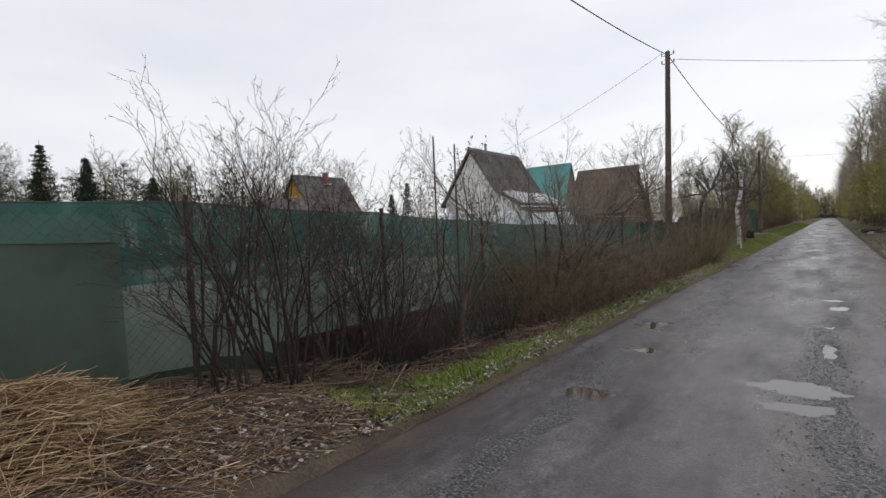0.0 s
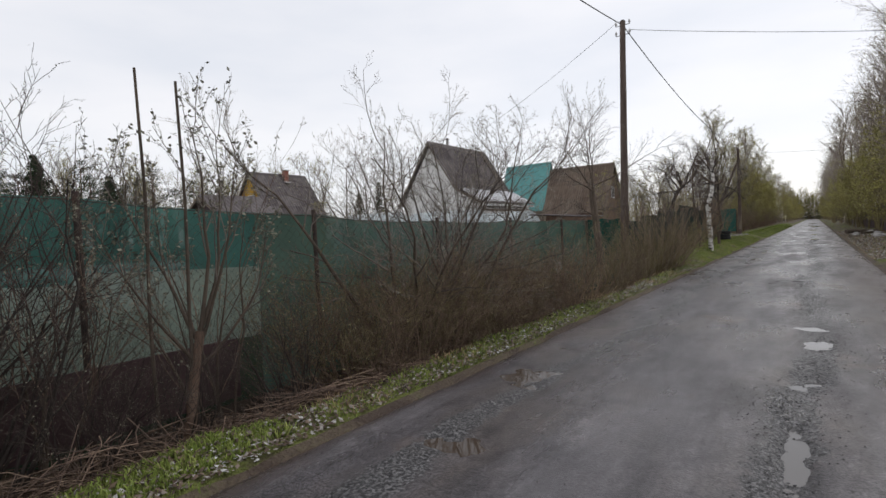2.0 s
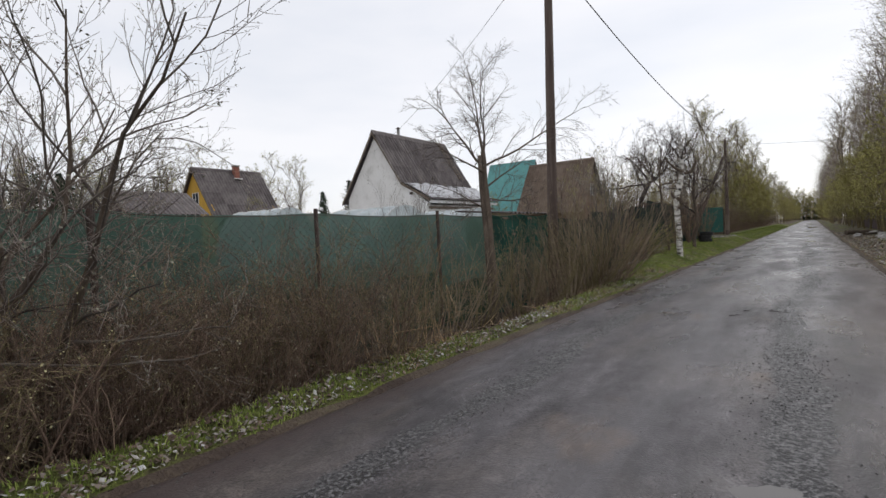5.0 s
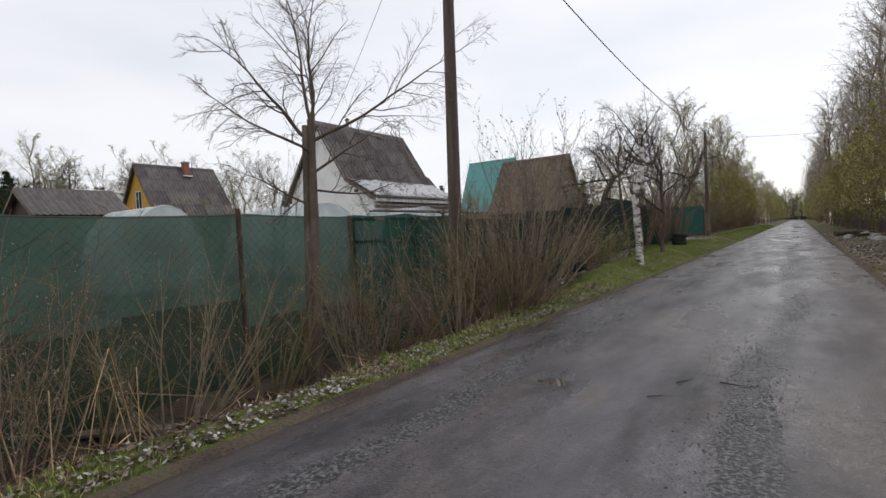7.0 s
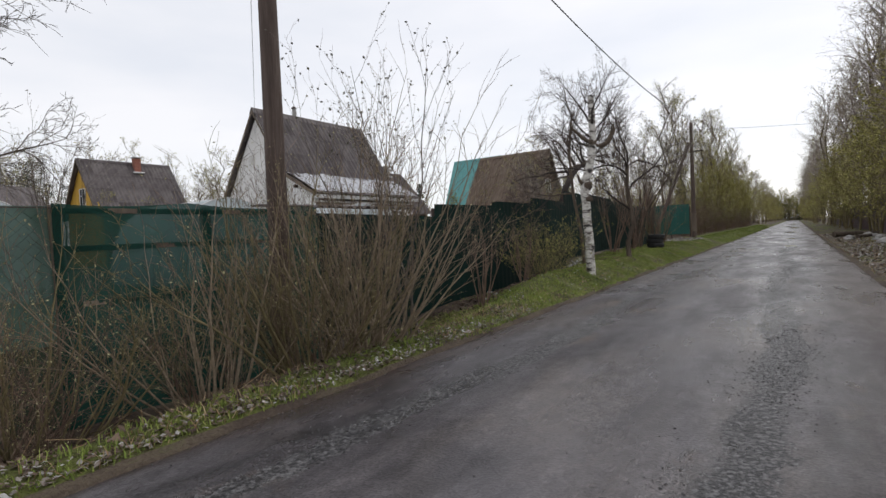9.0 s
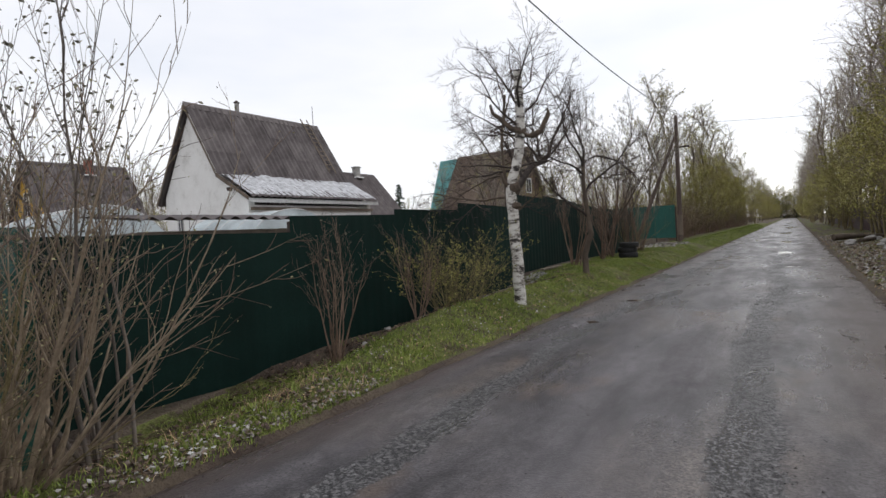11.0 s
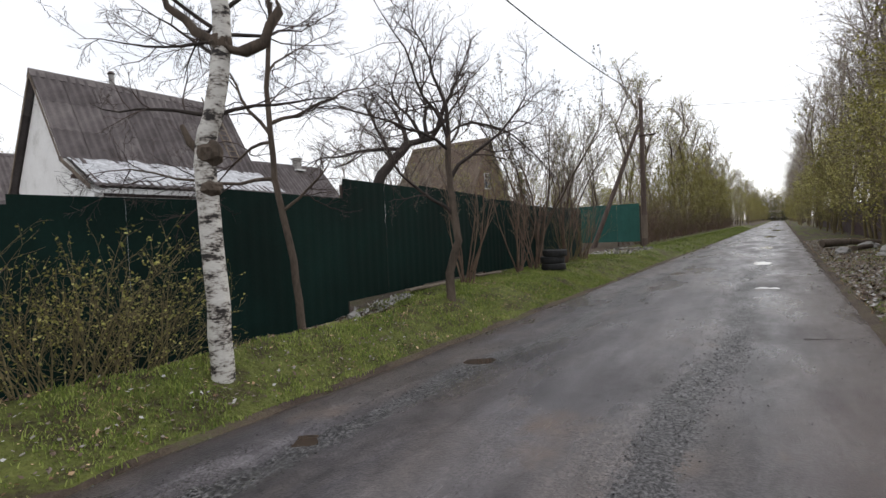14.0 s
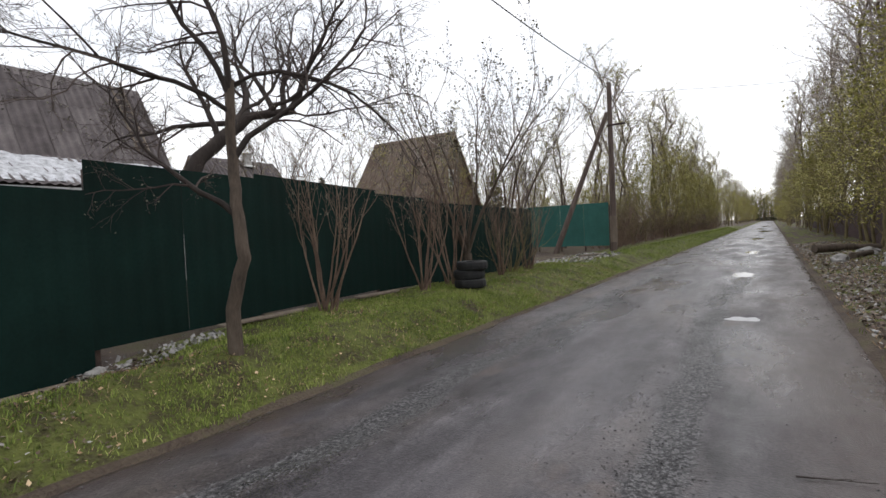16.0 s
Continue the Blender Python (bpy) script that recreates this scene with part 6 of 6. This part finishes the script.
litter("leaf_litter", 6500, lambda: (-2.62 - abs(rg.normal(0, 0.2)), rg.uniform(3, 25)), 0.028, M_LITTER, "grey and pale dead leaves along the road edge")
litter("leaf_litter", 11000, lambda: (rg.uniform(-5.0, -2.9), rg.uniform(2.5, 25)) if rg.random() < 0.7 else (rg.uniform(-5.15, -3.75), rg.uniform(25, 33.5)), 0.04, material("brown_leaf", [(0.2, (0.03, 0.02, 0.015)), (0.5, (0.075, 0.05, 0.036)), (0.85, (0.17, 0.12, 0.085))], 1.2, (0.7, 0.95), 0, 30, per_island=0.7), "dark brown leaf litter in the ditch")
litter("leaf_litter", 1100, lambda: (-2.7 - abs(rg.normal(0, 0.6)), rg.uniform(22.5, 32)), 0.026, M_LITTER, "pale dead leaves lying in the verge grass")
litter("leaf_litter", 1700, lambda: (rg.uniform(-3.7, -2.62), rg.uniform(2.2, 7.0)), 0.03, M_LITTER, "pale dead leaves among the fresh weeds")
litter("leaf_litter", 1500, lambda: (-2.65 - abs(rg.normal(0, 0.9)), rg.uniform(24, 46)), 0.022, M_STRAW, "scattered dead leaves in the grass")
litter("leaf_litter", 9000, lambda: (2.1 + abs(rg.normal(0, 1.0)), rg.uniform(26, 62)), 0.05, M_LITTER, "dead leaves and chips on the far verge")


def sticks(name, n, pick, length, radius, mat, label, category, rise=0.12, heap=None):
    tb = Tubes()
    rn = random.Random(n)
    for _ in range(n):
        x, y = pick(rn)
        h = heap(x, y) if heap else 0.0
        z = ground_z(x, y) + 0.01 + h * rn.random()
        a = rn.uniform(0, 6.283)
        L = length * rn.uniform(0.4, 1.3)
        d = Vector((math.cos(a), math.sin(a), rn.uniform(-0.3, 1) * rise + rn.gauss(0, rise * 0.4)))
        bend = Vector((rn.gauss(0, 0.06), rn.gauss(0, 0.06), rn.gauss(0, 0.05))) * L
        p = Vector((x, y, z))
        pts = [p - d * L / 2, p + bend, p + d * L / 2]
        for q in pts:
            q.z = max(q.z, ground_z(q.x, q.y) + 0.006)
        tb.add(pts, radius, radius * 0.6, 3)
    ob = tb.make(name, mat, None)
    tagged(ob, label, category, kind="stuff")


hx, hy = -4.45, 1.25
heap = lambda x, y: 0.5 * math.exp(-(((x - hx) / 0.75) ** 2 + ((y - hy) / 0.75) ** 2))
sticks("straw_heap", 2200, lambda r: (hx + r.gauss(0, 0.5), hy + r.gauss(0, 0.42)), 0.6, 0.0045, M_STRAW, "heap of dry golden reed straw beside the fence", "straw", 0.2, heap)
litter("leaf_litter", 1800, lambda: (rg.uniform(-4.9, -2.75), rg.uniform(0.6, 4.4)), 0.032, M_LITTER, "pale dead leaves and chips among the cut sticks")
pr = random.Random(77)
for i in range(26):
    x, y, L, r = pr.uniform(-4.7, -3.0), pr.uniform(1.2, 4.6), pr.uniform(0.4, 1.1), pr.uniform(0.005, 0.010)
    stick = part("cut_stick", rod((-L / 2, 0, 0), (L / 2, 0, 0), r, r * 0.6, 7), M_TWIG_TAN if i % 3 else M_BARK, None)
    stick.matrix_world = pose(x, y, ground_z(x, y) + 0.03 + pr.uniform(0, 0.06), 0, pr.gauss(0, 3), pr.gauss(15, 28))
    tagged(stick, "pale cut stick lying on the verge", "stick", "cut sticks on the verge")
for i in range(16):
    x, y = pr.uniform(-4.2, -3.35), pr.uniform(13.9, 16.0)
    z = ground_z(x, y)
    a, h, s = pr.uniform(0, 6.283), pr.uniform(0.5, 1.0), pr.uniform(0.25, 0.6)
    top = Vector((x + 0.25 * math.cos(a), y + 0.25 * math.sin(a), z + h))
    tip = top + Vector((s * math.cos(a + 0.5), s * math.sin(a + 0.5), -pr.uniform(-0.1, 0.45)))
    tb = Tubes()
    tb.add([Vector((x, y, z - 0.02)), top, tip], 0.006, 0.003, 5)
    tagged(tb.make("reed_stalk", M_STRAW, None), "dry snapped reed stalk standing in the ditch", "reed", "snapped reeds in the ditch")
sticks("straw_litter", 900, lambda r: (r.uniform(-4.9, -2.75), r.uniform(0.8, 3.8)), 0.5, 0.003, M_STRAW, "loose dry straw spread at the road edge", "straw", 0.08)
sticks("cut_brush", 1000, lambda r: (r.uniform(-4.9, -2.9), r.uniform(1.6, 4.2)), 0.5, 0.005, M_TWIG_BROWN, "cut brown twigs lying on the verge", "brushwood", 0.12)
sticks("cut_brush", 2600, lambda r: (r.uniform(-4.9, -3.15), r.uniform(3.8, 9.0)), 0.6, 0.005, M_TWIG_BROWN, "brown fallen brushwood heaped under the shrubs", "brushwood", 0.35, lambda x, y: 0.3 * max(0.0, 0.5 + noise.noise((x * 1.2, y * 1.2, 0))))
sticks("cut_brush", 700, lambda r: (r.uniform(-4.8, -3.2), r.uniform(9.0, 24.0)), 0.7, 0.005, M_TWIG_BROWN, "fallen twigs in the ditch", "brushwood", 0.35)
sticks("dry_stalks", 160, lambda r: (r.uniform(-4.2, -3.2), r.choice((r.uniform(13.6, 17), r.uniform(17, 21)))), 0.9, 0.005, M_STRAW, "dry bent reed stalks in the ditch", "stalks", 0.5)

# old snow in the ditch
for x, y, sx, sy in ((-3.45, 10.8, 0.16, 0.22), (-3.75, 15.4, 0.30, 0.24), (-3.5, 16.9, 0.12, 0.16)):
    o = part("snow_patch", rock(int(y * 10), (sx, sy, 0.035 if sx < 0.25 else 0.12)), M_SNOW, None)
    o.matrix_world = pose(x, y, ground_z(x, y) + 0.02)
    tagged(o, "small patch of dirty old snow in the ditch", "snow", "old snow patches")


litter("rubble", 900, lambda: (-4.75 - abs(rg.normal(0, 0.25)), rg.uniform(29.6, 34.2)), 0.05, M_CONCRETE, "pale broken rubble under the fence", 1.1, 0.6)
litter("rubble", 500, lambda: (rg.uniform(-5.2, -3.6), rg.uniform(45.5, 50.5)), 0.08, M_CONCRETE, "broken rubble beside the gateway", 1.1, 0.6)


def gravel(name, n, pick, size, label):
    verts, faces = [], []
    for _ in range(n):
        x, y = pick()
        if not ROAD_L + 0.05 < x < ROAD_R - 0.02:
            continue
        s = size * rg.uniform(0.35, 1.3)
        z = road_z(x, y) + s * 0.2
        i = len(verts)
        for k in range(4):
            a = k * 1.571 + rg.uniform(-0.4, 0.4)
            r = s * rg.uniform(0.7, 1.2)
            verts.append((x + r * math.cos(a), y + r * math.sin(a), z + s * rg.uniform(-0.3, 0.15)))
        verts += [(x + s * rg.uniform(-0.3, 0.3), y + s * rg.uniform(-0.3, 0.3), z + s * rg.uniform(0.4, 0.7)), (x, y, z - s * 0.6)]
        for k in range(4):
            faces += [(i + k, i + (k + 1) % 4, i + 4), (i + (k + 1) % 4, i + k, i + 5)]
    tagged(mesh_object(name, verts, faces, M_STONE), label, "gravel", kind="stuff")


def crumbled(cx, wid, y0, y1):
    def pick():
        while True:
            y = rg.uniform(y0, y1)
            x = cx + 0.12 * math.sin(y * 0.6) + rg.normal(0, wid)
            if noise.noise((x * 1.4, y * 0.55, 4.4)) > -0.12:
                return x, y
    return pick


gravel("loose_gravel", 6500, crumbled(0.42, 0.19, 2.0, 46), 0.009, "dark crumbled asphalt along the broken strip")
gravel("loose_gravel", 4500, crumbled(-1.65, 0.17, 12.0, 42), 0.009, "dark crumbled asphalt along the wheel track")
gravel("loose_gravel", 2600, lambda: (rg.uniform(ROAD_L, ROAD_R), rg.uniform(1, 44)), 0.007, "loose grit scattered on the road")
gravel("loose_gravel", 2400, lambda: (ROAD_L + abs(rg.normal(0.1, 0.15)), rg.uniform(1, 46)), 0.008, "grit along the road edge")
gravel("loose_gravel", 1500, lambda: (ROAD_R - abs(rg.normal(0.0, 0.25)), rg.uniform(10, 60)), 0.01, "grit along the road edge")

for x, y, L, turn, sd in ((-0.35, 17.88, 0.17, 30, 1), (-0.22, 18.35, 0.2, 60, 2), (0.08, 18.53, 0.5, -14, 3), (1.22, 33.62, 0.38, 8, 4), (1.23, 28.72, 0.25, -40, 5)):
    tb = Tubes()
    rn = random.Random(sd)
    grow([tb], None, Vector((0, 0, 0.012)), Vector((1, 0.1, 0)), L, 0.006, 0, [((2, 3), 0.4, 0.5, 0.0, 0.05, 0.3, 5, 5), ((0, 0), 0.5, 0.5, 0, 0.05, 0.2, 3, 4)], rn)
    tb.v = [(a, b, max(0.004, min(c, 0.025))) for a, b, c in tb.v]
    o = tb.make("fallen_twig", M_BARK_DARK, None)
    o.matrix_world = pose(x, y, road_z(x, y), 0, 0, turn)
    tagged(o, "small dark twig fallen on the wet road", "twig", "twigs on the road")
